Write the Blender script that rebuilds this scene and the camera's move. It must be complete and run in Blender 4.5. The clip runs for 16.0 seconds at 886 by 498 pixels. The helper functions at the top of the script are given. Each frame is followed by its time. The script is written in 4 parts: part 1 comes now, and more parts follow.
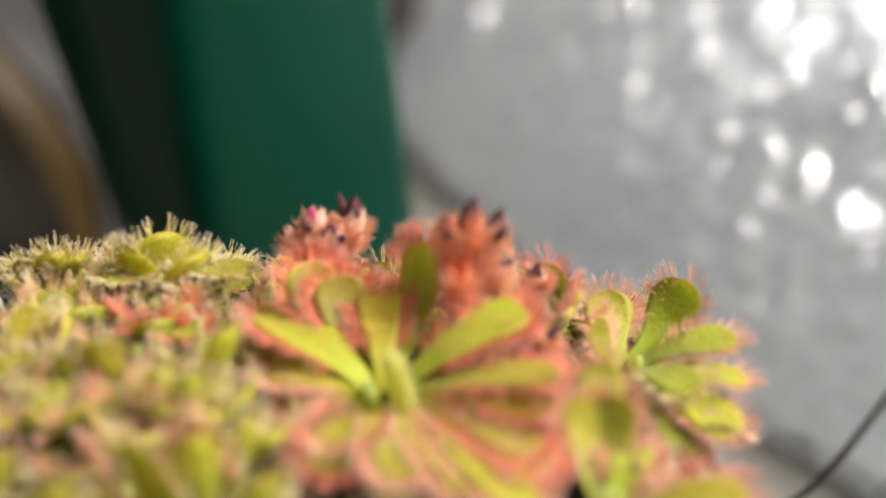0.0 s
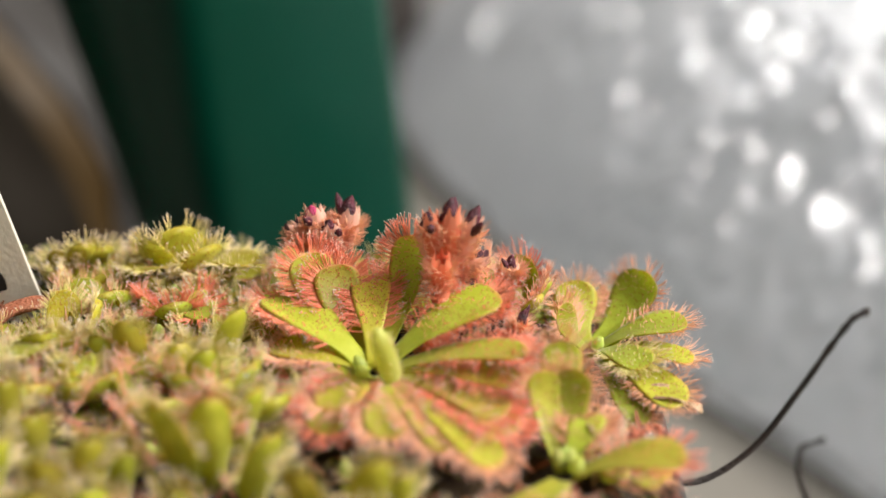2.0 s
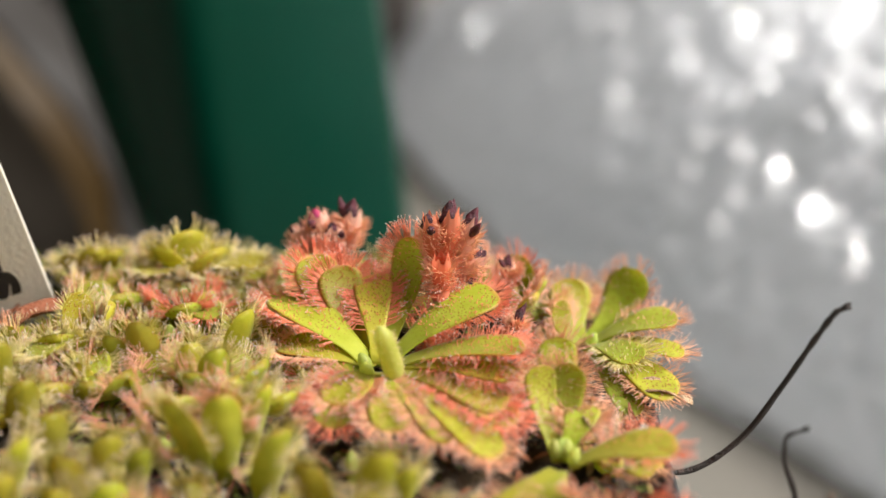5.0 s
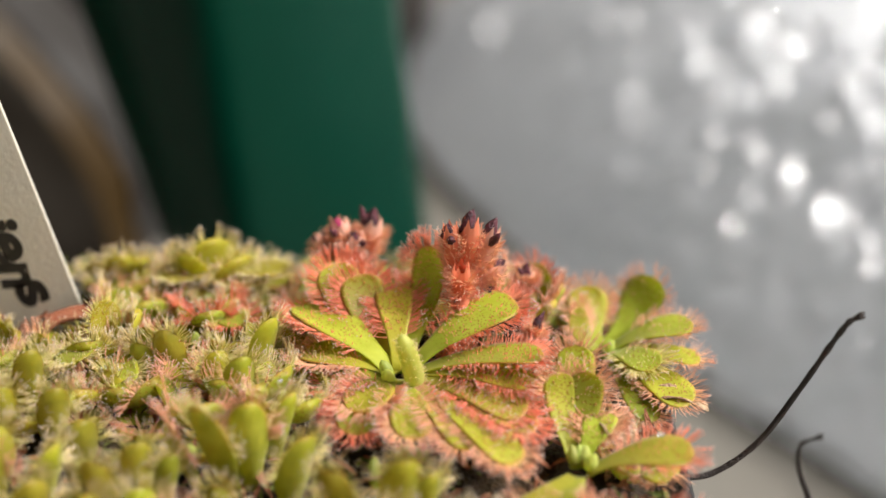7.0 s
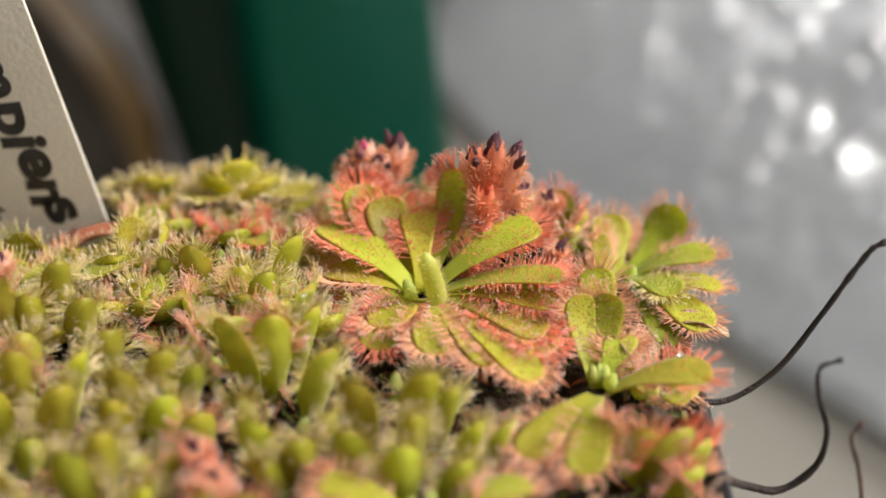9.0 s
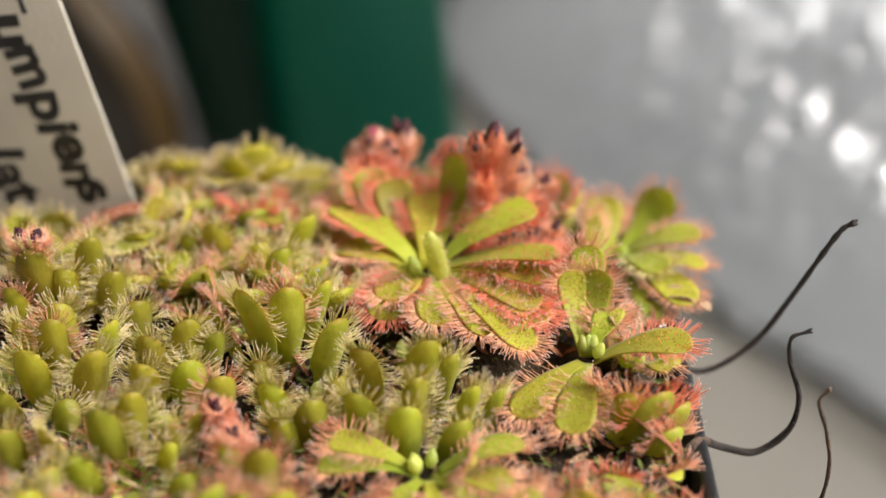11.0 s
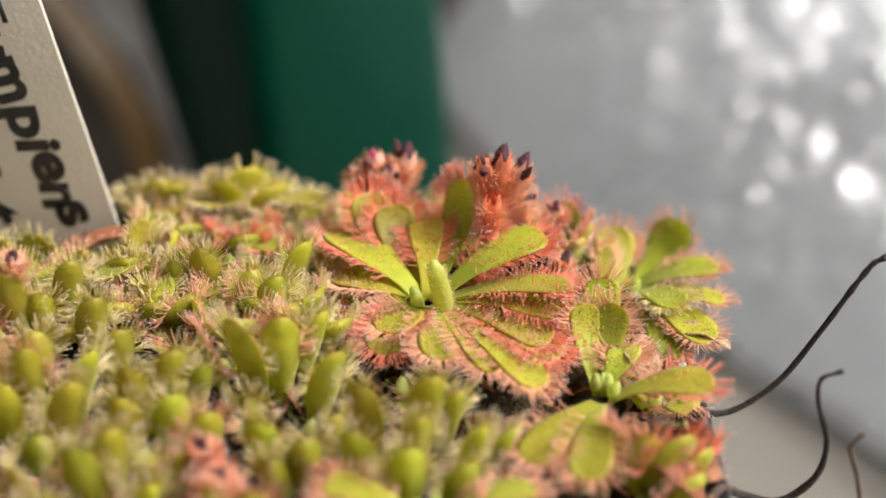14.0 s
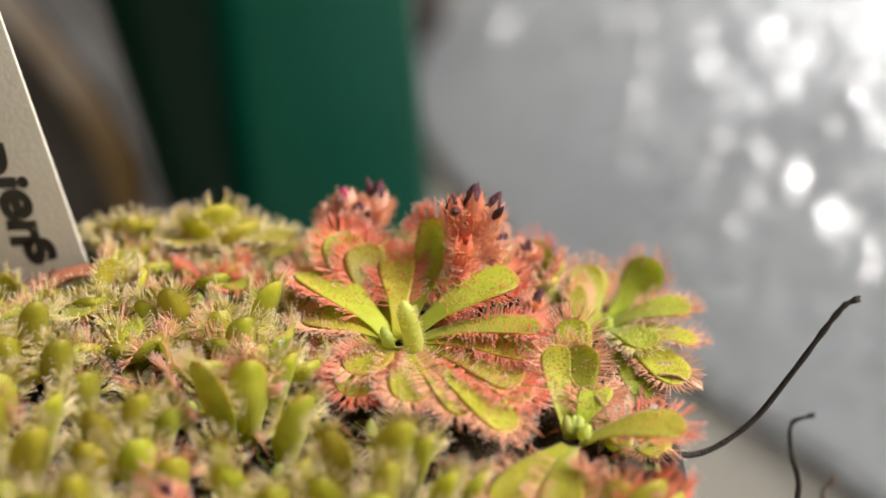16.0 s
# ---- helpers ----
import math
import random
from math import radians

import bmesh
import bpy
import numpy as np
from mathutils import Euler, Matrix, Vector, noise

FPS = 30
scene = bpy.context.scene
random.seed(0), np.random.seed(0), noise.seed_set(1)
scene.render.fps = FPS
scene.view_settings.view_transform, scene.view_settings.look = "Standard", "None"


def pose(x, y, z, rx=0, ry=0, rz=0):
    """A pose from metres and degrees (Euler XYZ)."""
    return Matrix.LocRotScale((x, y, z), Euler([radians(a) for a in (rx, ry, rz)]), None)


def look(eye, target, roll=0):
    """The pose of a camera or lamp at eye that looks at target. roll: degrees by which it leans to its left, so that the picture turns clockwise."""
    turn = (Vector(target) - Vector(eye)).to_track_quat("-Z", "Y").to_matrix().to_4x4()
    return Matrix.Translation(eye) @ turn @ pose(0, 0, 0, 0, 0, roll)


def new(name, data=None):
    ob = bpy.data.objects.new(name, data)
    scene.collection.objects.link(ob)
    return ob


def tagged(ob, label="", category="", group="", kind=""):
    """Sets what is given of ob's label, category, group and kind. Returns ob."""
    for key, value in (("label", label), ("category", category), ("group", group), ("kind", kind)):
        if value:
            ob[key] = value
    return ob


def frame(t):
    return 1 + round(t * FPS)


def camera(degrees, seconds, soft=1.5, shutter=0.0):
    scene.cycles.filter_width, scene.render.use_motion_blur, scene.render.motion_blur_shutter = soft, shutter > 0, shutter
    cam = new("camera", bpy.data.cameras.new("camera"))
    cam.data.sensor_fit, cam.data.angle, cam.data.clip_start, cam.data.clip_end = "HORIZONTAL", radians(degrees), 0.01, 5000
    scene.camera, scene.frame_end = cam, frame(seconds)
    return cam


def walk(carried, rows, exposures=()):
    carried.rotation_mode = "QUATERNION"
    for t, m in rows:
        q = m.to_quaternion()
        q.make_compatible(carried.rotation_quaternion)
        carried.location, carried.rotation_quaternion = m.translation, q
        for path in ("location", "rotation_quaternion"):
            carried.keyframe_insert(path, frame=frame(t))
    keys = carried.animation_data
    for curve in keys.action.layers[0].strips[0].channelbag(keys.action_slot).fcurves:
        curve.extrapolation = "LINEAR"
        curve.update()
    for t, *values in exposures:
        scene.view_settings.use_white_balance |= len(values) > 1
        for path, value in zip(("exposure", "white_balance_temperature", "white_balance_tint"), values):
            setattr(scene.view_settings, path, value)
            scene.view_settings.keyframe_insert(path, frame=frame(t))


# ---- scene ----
cam = camera(40.3, 16.0)
EXPOSURE = -0.04
METRES, EYE, TILT, LEAN, TURN = 0.09, 0.14, -27.0, 0.0, 0.0
ROWS = [
    (0.0, 0.0, 0.0, 0.0, 0.0, 0.0, -0.0),
    (0.5, 0.0021, -0.0669, -0.0043, -0.08, 0.04, 0.05),
    (1.0, 0.008, -0.1407, 0.0111, -0.16, 0.21, -0.49),
    (1.5, 0.0237, -0.1618, -0.0047, 0.02, 0.23, -0.35),
    (2.0, 0.0301, -0.1747, -0.0118, 0.44, 0.13, -0.24),
    (2.5, 0.0178, -0.1809, -0.0299, 0.71, -0.61, -0.22),
    (3.0, 0.023, -0.1766, -0.0258, -0.02, -0.0, -0.44),
    (3.5, 0.0308, -0.2063, -0.0052, 0.19, 0.43, 0.05),
    (4.0, 0.0075, -0.2325, -0.0057, 0.37, 0.44, 0.11),
    (4.5, 0.0227, -0.2316, -0.0103, 0.04, 0.3, 0.27),
    (7.0, 0.0135, -0.2616, 0.0096, 0.7, -0.22, 0.26),
    (7.5, 0.0273, -0.2768, 0.0163, 0.7, 0.44, 0.53),
    (8.0, 0.0161, -0.2906, -0.0088, 1.14, -0.4, -0.29),
    (8.5, 0.0104, -0.2571, -0.0378, 1.53, -1.65, -0.69),
    (11.0, 0.035, -0.3875, -0.0416, 2.61, -2.83, -0.95),
    (11.5, 0.0124, -0.3656, -0.0716, 2.49, -3.53, -1.15),
    (12.0, 0.0139, -0.3651, -0.0543, 2.19, -3.68, -1.21),
    (12.5, 0.0349, -0.3415, -0.0269, 1.8, -3.34, -0.8),
    (13.0, 0.0446, -0.3011, -0.0067, 1.83, -0.42, -0.74),
    (13.5, 0.0332, -0.313, -0.0523, 1.84, -1.0, -1.64),
    (14.0, 0.003, -0.2918, -0.0568, 1.76, -1.0, -1.83),
    (14.5, 0.0021, -0.2794, -0.0587, 1.49, -0.89, -1.57),
    (15.0, -0.0002, -0.2786, -0.0203, 1.13, 0.81, -1.6),
    (15.5, 0.0172, -0.277, -0.0157, 0.79, 0.57, -1.56),
    (16.0, 0.0157, -0.2815, -0.0349, 0.91, 0.1, -1.92),
]
walk(cam, [(t, pose(0, 0, EYE, TILT, LEAN, TURN) @ pose(METRES * x, METRES * y, METRES * z, 90 + pitch, roll, yaw)) for t, x, y, z, yaw, pitch, roll in ROWS], exposures=[(t, EXPOSURE + e) for t, e in ((0.0, 0.05), (1.5, -0.02), (4.5, -0.04), (7.0, -0.10), (7.6, -0.13), (8.5, -0.13), (11.0, -0.10), (16.0, -0.03))])
FOCUS, FSTOP = 0.132, 8.4
cam.data.dof.use_dof = True
cam.data.dof.focus_distance = FOCUS
cam.data.dof.aperture_fstop = FSTOP

# ---- world, window light ----
world = bpy.data.worlds.new("daylight")
scene.world = world
world.use_nodes = True
wn = world.node_tree.nodes
sky = wn.new("ShaderNodeTexSky")
sky.sky_type, sky.sun_disc = "NISHITA", False
sky.sun_elevation, sky.sun_rotation = radians(46), radians(90)
wn["Background"].inputs[1].default_value = 0.1
world.node_tree.links.new(sky.outputs[0], wn["Background"].inputs[0])

WINDOW = (1.15, 0.06, 1.22)
lamp = bpy.data.lights.new("window_light", "AREA")
lamp.shape, lamp.size, lamp.size_y, lamp.energy = "RECTANGLE", 1.20, 1.10, 60.0
lamp.color = (1.0, 0.98, 0.94)
lamp_ob = new("window_light", lamp)
lamp_ob.matrix_world = look((WINDOW[0] - 0.03, WINDOW[1], WINDOW[2]), (0.0, 0.1, 0.05))

sun = bpy.data.lights.new("sun", "SUN")
sun.energy, sun.angle, sun.color = 2.2, radians(4.0), (1.0, 0.96, 0.90)
sun_ob = new("sun", sun)
sun_ob.matrix_world = look((WINDOW[0], WINDOW[1], WINDOW[2]), (0.0, 0.1, 0.05))


# ---- materials ----
def material(name, colour, rough=0.5, second=None, scale=40.0, bump=0.0, bump_scale=None, metal=0.0, **more):
    """A principled material whose colour wanders between two tones at two scales, with fine relief."""
    m = bpy.data.materials.new(name)
    m.use_nodes = True
    t = m.node_tree
    b = t.nodes["Principled BSDF"]
    b.inputs["Roughness"].default_value = rough
    b.inputs["Metallic"].default_value = metal
    for k, v in more.items():
        b.inputs[k.replace("_", " ")].default_value = v
    co = t.nodes.new("ShaderNodeTexCoord")
    big = t.nodes.new("ShaderNodeTexNoise")
    big.inputs["Scale"].default_value, big.inputs["Detail"].default_value = scale, 6
    t.links.new(co.outputs["Object"], big.inputs["Vector"])
    ramp = t.nodes.new("ShaderNodeValToRGB")
    ramp.color_ramp.elements[0].position, ramp.color_ramp.elements[1].position = 0.35, 0.68
    ramp.color_ramp.elements[0].color = (*colour, 1)
    ramp.color_ramp.elements[1].color = (*(second or [c * 0.8 for c in colour]), 1)
    t.links.new(big.outputs["Fac"], ramp.inputs["Fac"])
    t.links.new(ramp.outputs["Color"], b.inputs["Base Color"])
    if bump:
        fine = t.nodes.new("ShaderNodeTexNoise")
        fine.inputs["Scale"].default_value, fine.inputs["Detail"].default_value = bump_scale or scale * 8, 5
        t.links.new(co.outputs["Object"], fine.inputs["Vector"])
        rel = t.nodes.new("ShaderNodeBump")
        rel.inputs["Strength"].default_value, rel.inputs["Distance"].default_value = bump, 0.001
        t.links.new(fine.outputs["Fac"], rel.inputs["Height"])
        t.links.new(rel.outputs["Normal"], b.inputs["Normal"])
    return m


def leaf_material(name, green, lime, red, tinge):
    """Fleshy translucent leaf: green flesh, red gland dots, a red tinge along the rim."""
    m = material(name, green, 0.45, lime, 260.0, 0.14, 2600.0, Sheen_Weight=0.25, Sheen_Roughness=0.4)
    t = m.node_tree
    n, ln = t.nodes, t.links
    b = n["Principled BSDF"]
    base = b.inputs["Base Color"].links[0].from_socket
    co = n.new("ShaderNodeTexCoord")
    vary = n.new("ShaderNodeHueSaturation")
    info = n.new("ShaderNodeObjectInfo")
    hue = n.new("ShaderNodeMapRange")
    hue.inputs["To Min"].default_value, hue.inputs["To Max"].default_value = 0.475, 0.515
    ln.new(info.outputs["Random"], hue.inputs["Value"])
    ln.new(hue.outputs["Result"], vary.inputs["Hue"])
    wrap, value = n.new("ShaderNodeMath"), n.new("ShaderNodeMapRange")
    wrap.operation, wrap.inputs[1].default_value = "PINGPONG", 0.13
    value.inputs["From Max"].default_value = 0.13
    value.inputs["To Min"].default_value, value.inputs["To Max"].default_value = 0.88, 1.28
    ln.new(info.outputs["Random"], wrap.inputs[0])
    ln.new(wrap.outputs[0], value.inputs["Value"])
    ln.new(value.outputs["Result"], vary.inputs["Value"])
    ln.new(base, vary.inputs["Color"])
    along = n.new("ShaderNodeAttribute")
    along.attribute_name = "along"
    tip = n.new("ShaderNodeMapRange")
    tip.interpolation_type = "SMOOTHSTEP"
    tip.inputs["From Min"].default_value, tip.inputs["From Max"].default_value = 0.62, 1.05
    tip.inputs["To Max"].default_value = tinge
    rim = n.new("ShaderNodeAttribute")
    rim.attribute_name = "rim"
    ln.new(rim.outputs["Fac"], tip.inputs["Value"])
    blush = n.new("ShaderNodeMixRGB")
    blush.inputs[2].default_value = (*red, 1)
    ln.new(tip.outputs["Result"], blush.inputs[0])
    ln.new(vary.outputs["Color"], blush.inputs[1])
    dots = n.new("ShaderNodeTexVoronoi")
    dots.inputs["Scale"].default_value = 2900.0
    ln.new(co.outputs["Object"], dots.inputs["Vector"])
    spot = n.new("ShaderNodeMapRange")
    spot.inputs["From Min"].default_value, spot.inputs["From Max"].default_value = 0.22, 0.33
    spot.inputs["To Min"].default_value, spot.inputs["To Max"].default_value = 0.70, 0.0
    ln.new(dots.outputs["Distance"], spot.inputs["Value"])
    only = n.new("ShaderNodeMapRange")
    only.inputs["From Min"].default_value, only.inputs["From Max"].default_value = 0.25, 0.5
    ln.new(along.outputs["Fac"], only.inputs["Value"])
    both = n.new("ShaderNodeMath")
    both.operation = "MULTIPLY"
    ln.new(spot.outputs["Result"], both.inputs[0])
    ln.new(only.outputs["Result"], both.inputs[1])
    gland = n.new("ShaderNodeMixRGB")
    gland.inputs[2].default_value = (0.36, 0.05, 0.015, 1)
    ln.new(both.outputs[0], gland.inputs[0])
    ln.new(blush.outputs[0], gland.inputs[1])
    ln.new(gland.outputs[0], b.inputs["Base Color"])
    thin = n.new("ShaderNodeBsdfTranslucent")
    ln.new(gland.outputs[0], thin.inputs["Color"])
    mix = n.new("ShaderNodeMixShader")
    mix.inputs[0].default_value = 0.56
    ln.new(b.outputs[0], mix.inputs[1])
    ln.new(thin.outputs[0], mix.inputs[2])
    ln.new(mix.outputs[0], n["Material Output"].inputs["Surface"])
    return m


def hair_material(name, low, high):
    """Gland hairs: a colour that runs from foot to tip, letting light through."""
    m = material(name, low, 0.35)
    n, ln = m.node_tree.nodes, m.node_tree.links
    b = n["Principled BSDF"]
    along = n.new("ShaderNodeAttribute")
    along.attribute_name = "along"
    run = n.new("ShaderNodeMixRGB")
    run.inputs[1].default_value, run.inputs[2].default_value = (*low, 1), (*high, 1)
    ln.new(along.outputs["Fac"], run.inputs[0])
    ln.new(run.outputs[0], b.inputs["Base Color"])
    thin = n.new("ShaderNodeBsdfTranslucent")
    ln.new(run.outputs[0], thin.inputs["Color"])
    mix = n.new("ShaderNodeMixShader")
    mix.inputs[0].default_value = 0.45
    ln.new(b.outputs[0], mix.inputs[1])
    ln.new(thin.outputs[0], mix.inputs[2])
    ln.new(mix.outputs[0], n["Material Output"].inputs["Surface"])
    return m


GREEN, LIME, RED = (0.42, 0.46, 0.035), (0.58, 0.62, 0.075), (0.86, 0.26, 0.12)
LEAF = [leaf_material("leaf_green", (0.42, 0.42, 0.028), (0.57, 0.56, 0.060), RED, 0.12),
        leaf_material("leaf_lime", GREEN, LIME, RED, 0.3),
        leaf_material("leaf_blushed", (0.46, 0.49, 0.035), (0.61, 0.62, 0.08), RED, 0.6)]
HAIR = [hair_material("hair_pale", (0.84, 0.80, 0.26), (1.0, 0.83, 0.54)),
        hair_material("hair_pink", (1.0, 0.70, 0.40), (1.0, 0.56, 0.41)),
        hair_material("hair_red", (1.0, 0.47, 0.26), (1.0, 0.34, 0.23))]
# dew is nearly opaque white: the glint of the drops is in its colour
DEW = material("dew", (1.0, 0.93, 0.86), 0.04, (1.0, 0.80, 0.68), 900.0, Transmission_Weight=0.12, IOR=1.35)
WATER = material("water", (0.98, 0.98, 0.98), 0.02, (0.95, 0.95, 0.95), 400.0, Transmission_Weight=0.85, IOR=1.33)
BUD = leaf_material("bud_skin", (0.52, 0.58, 0.12), (0.66, 0.68, 0.22), RED, 0.0)
CALYX = hair_material("calyx_skin", (0.90, 0.30, 0.17), (0.90, 0.30, 0.17))
CALYX_PALE = hair_material("calyx_pale", (0.96, 0.56, 0.42), (0.96, 0.56, 0.42))
WITHER = material("withered_petal", (0.035, 0.008, 0.015), 0.5, (0.12, 0.015, 0.03), 900.0, 0.6, 3000.0)
MAGENTA = material("magenta_petal", (0.45, 0.03, 0.12), 0.5, (0.25, 0.02, 0.06), 900.0, 0.6, 3000.0)
PEAT = material("peat", (0.030, 0.017, 0.008), 0.95, (0.075, 0.045, 0.018), 420.0, 1.0, 2500.0)
MOSS = material("moss", (0.10, 0.13, 0.018), 0.8, (0.18, 0.20, 0.035), 600.0, 0.6, 3000.0)
DEADLEAF = material("dead_leaf", (0.27, 0.08, 0.035), 0.8, (0.42, 0.18, 0.09), 350.0, 0.8, 2500.0)
DRYPALE = material("dry_leaf_pale", (0.55, 0.38, 0.24), 0.75, (0.35, 0.20, 0.10), 350.0, 0.8, 2500.0)
SCAPE = material("dry_stalk", (0.018, 0.013, 0.011), 0.6, (0.055, 0.035, 0.027), 180.0, 0.8, 3000.0)
SCAPE_BROWN = material("dry_stalk_brown", (0.20, 0.12, 0.08), 0.65, (0.06, 0.04, 0.03), 150.0, 0.8, 3000.0)
POT = material("black_pot_plastic", (0.010, 0.010, 0.011), 0.28, (0.018, 0.018, 0.018), 60.0, 0.15, 900.0)
LABEL = material("cream_plastic", (0.60, 0.55, 0.46), 0.42, (0.65, 0.60, 0.51), 90.0, 0.12, 1400.0)
INK = material("marker_ink", (0.012, 0.011, 0.012), 0.45, (0.035, 0.03, 0.03), 500.0)
GREENPOT = material("green_plastic", (0.0, 0.030, 0.017), 0.30, (0.0005, 0.035, 0.020), 30.0, 0.08, 500.0, Specular_IOR_Level=0.2)
TABLE = material("table_top", (0.195, 0.180, 0.156), 0.7, (0.165, 0.150, 0.128), 12.0, 0.2, 300.0, Specular_IOR_Level=0.25)
# grey-brown of the shaded gap behind the green pot, put into a colour
GAP_SHADE = material("shaded_gap_brown", (0.11, 0.095, 0.088), 0.7, (0.07, 0.06, 0.055), 25.0, 0.4, 300.0)
WALLPAINT = material("wall_paint", (0.48, 0.46, 0.43), 0.85, (0.44, 0.42, 0.39), 3.0, 0.2, 60.0)
FLOORING = material("floor_boards", (0.30, 0.22, 0.15), 0.6, (0.22, 0.155, 0.10), 4.0, 0.3, 50.0)
CLEAR = material("clear_plastic_film", (0.84, 0.86, 0.89), 0.05, (0.58, 0.60, 0.63), 16.0, 1.0, 190.0, Specular_IOR_Level=0.3)
nt = CLEAR.node_tree
film_thin, film_clear = nt.nodes.new("ShaderNodeBsdfTranslucent"), nt.nodes.new("ShaderNodeBsdfTransparent")
film_thin.inputs["Color"].default_value = (0.90, 0.92, 0.95, 1)
film_mix, film_out = nt.nodes.new("ShaderNodeMixShader"), nt.nodes.new("ShaderNodeMixShader")
film_mix.inputs[0].default_value, film_out.inputs[0].default_value = 0.66, 0.10
nt.links.new(nt.nodes["Principled BSDF"].outputs[0], film_mix.inputs[1])
nt.links.new(film_thin.outputs[0], film_mix.inputs[2])
film_gloss, film_shine = nt.nodes.new("ShaderNodeBsdfGlossy"), nt.nodes.new("ShaderNodeMixShader")
film_gloss.inputs["Roughness"].default_value, film_shine.inputs[0].default_value = 0.02, 0.17
film_relief = [q for q in nt.nodes if q.bl_idname == "ShaderNodeBump"][0]
film_relief.inputs["Height"].links[0].from_node.inputs["Detail"].default_value = 0.6
film_relief.inputs["Distance"].default_value = 0.0048
nt.links.new(film_relief.outputs["Normal"], film_gloss.inputs["Normal"])
nt.links.new(film_mix.outputs[0], film_shine.inputs[1])
nt.links.new(film_gloss.outputs[0], film_shine.inputs[2])
nt.links.new(film_shine.outputs[0], film_out.inputs[1])
nt.links.new(film_clear.outputs[0], film_out.inputs[2])
nt.links.new(film_out.outputs[0], nt.nodes["Material Output"].inputs["Surface"])
SOILBAG = material("soil_bag_film", (0.012, 0.009, 0.006), 0.5, (0.030, 0.025, 0.020), 18.0, 0.5, 150.0, Specular_IOR_Level=0.05)
OCHRE = material("ochre_print", (0.050, 0.027, 0.005), 0.5, (0.035, 0.019, 0.004), 25.0, 0.3, 150.0, Specular_IOR_Level=0.2)
GREYFILM = material("grey_film", (0.042, 0.038, 0.036), 0.5, (0.022, 0.020, 0.018), 20.0, 0.5, 150.0, Specular_IOR_Level=0.2)


# ---- mesh helpers ----
def mesh_object(name, verts, faces, mat, parent=None, label="", smooth=True, along=None, rim=None):
    me = bpy.data.meshes.new(name)
    me.from_pydata([tuple(v) for v in verts], [], faces)
    if smooth:
        me.polygons.foreach_set("use_smooth", [True] * len(me.polygons))
    if along is not None:
        a = me.attributes.new("along", "FLOAT", "POINT")
        a.data.foreach_set("value", [float(v) for v in along])
    if rim is not None:
        a = me.attributes.new("rim", "FLOAT", "POINT")
        a.data.foreach_set("value", [float(v) for v in rim])
    me.materials.append(mat)
    me.update()
    ob = new(name, me)
    if parent is not None:
        ob.parent = parent
    if label:
        ob["label"] = label
    return ob


def part(name, bm, mat, parent=None, label="", smooth=True):
    me = bpy.data.meshes.new(name)
    bm.to_mesh(me)
    bm.free()
    if smooth:
        me.polygons.foreach_set("use_smooth", [True] * len(me.polygons))
    me.materials.append(mat)
    ob = new(name, me)
    if parent is not None:
        ob.parent = parent
    if label:
        ob["label"] = label
    return ob


def thing(name, place, label, category, group="", kind=""):
    ob = new(name)
    ob.empty_display_size = 0.005
    ob.location = place
    return tagged(ob, label, category, group, kind)


def box(x0, x1, y0, y1, z0, z1, bevel=0.0):
    bm = bmesh.new()
    bmesh.ops.create_cube(bm, size=1)
    for v in bm.verts:
        v.co = ((x0 + x1) / 2 + v.co.x * (x1 - x0), (y0 + y1) / 2 + v.co.y * (y1 - y0), (z0 + z1) / 2 + v.co.z * (z1 - z0))
    if bevel:
        bmesh.ops.bevel(bm, geom=bm.edges[:], offset=bevel, segments=3, affect="EDGES", profile=0.6)
    return bm


def smooth01(t):
    t = np.clip(t, 0.0, 1.0)
    return t * t * (3 - 2 * t)


def unit(v):
    return v / max(1e-12, np.linalg.norm(v))


def tube(points, radii, sides=8):
    """Verts and faces of a closed tube along smooth points."""
    pts = np.array(points, float)
    k = len(pts)
    verts, faces = [], []
    side = None
    for i in range(k):
        t = unit(pts[min(i + 1, k - 1)] - pts[max(i - 1, 0)])
        if side is None:
            side = unit(np.cross(t, (0.3, 0.9, 0.2)))
        side = unit(side - t * np.dot(side, t))
        up = np.cross(t, side)
        for j in range(sides):
            a = 2 * math.pi * j / sides
            verts.append(pts[i] + radii[i] * (math.cos(a) * side + math.sin(a) * up))
    for i in range(k - 1):
        for j in range(sides):
            j2 = (j + 1) % sides
            faces.append((i * sides + j, i * sides + j2, (i + 1) * sides + j2, (i + 1) * sides + j))
    faces.append(tuple(range(sides - 1, -1, -1)))
    faces.append(tuple(range((k - 1) * sides, k * sides)))
    return verts, faces


def spline(points, n):
    """Catmull-Rom through the points."""
    p = np.array(points, float)
    p = np.vstack([2 * p[0] - p[1], p, 2 * p[-1] - p[-2]])
    out = []
    for i in range(n):
        s = i / (n - 1) * (len(p) - 3)
        k = min(int(s), len(p) - 4)
        f = s - k
        a, b, c, d = p[k:k + 4]
        out.append(0.5 * (2 * b + (c - a) * f + (2 * a - 5 * b + 4 * c - d) * f * f + (3 * b - a - 3 * c + d) * f ** 3))
    return np.array(out)


rng = random.Random(7)


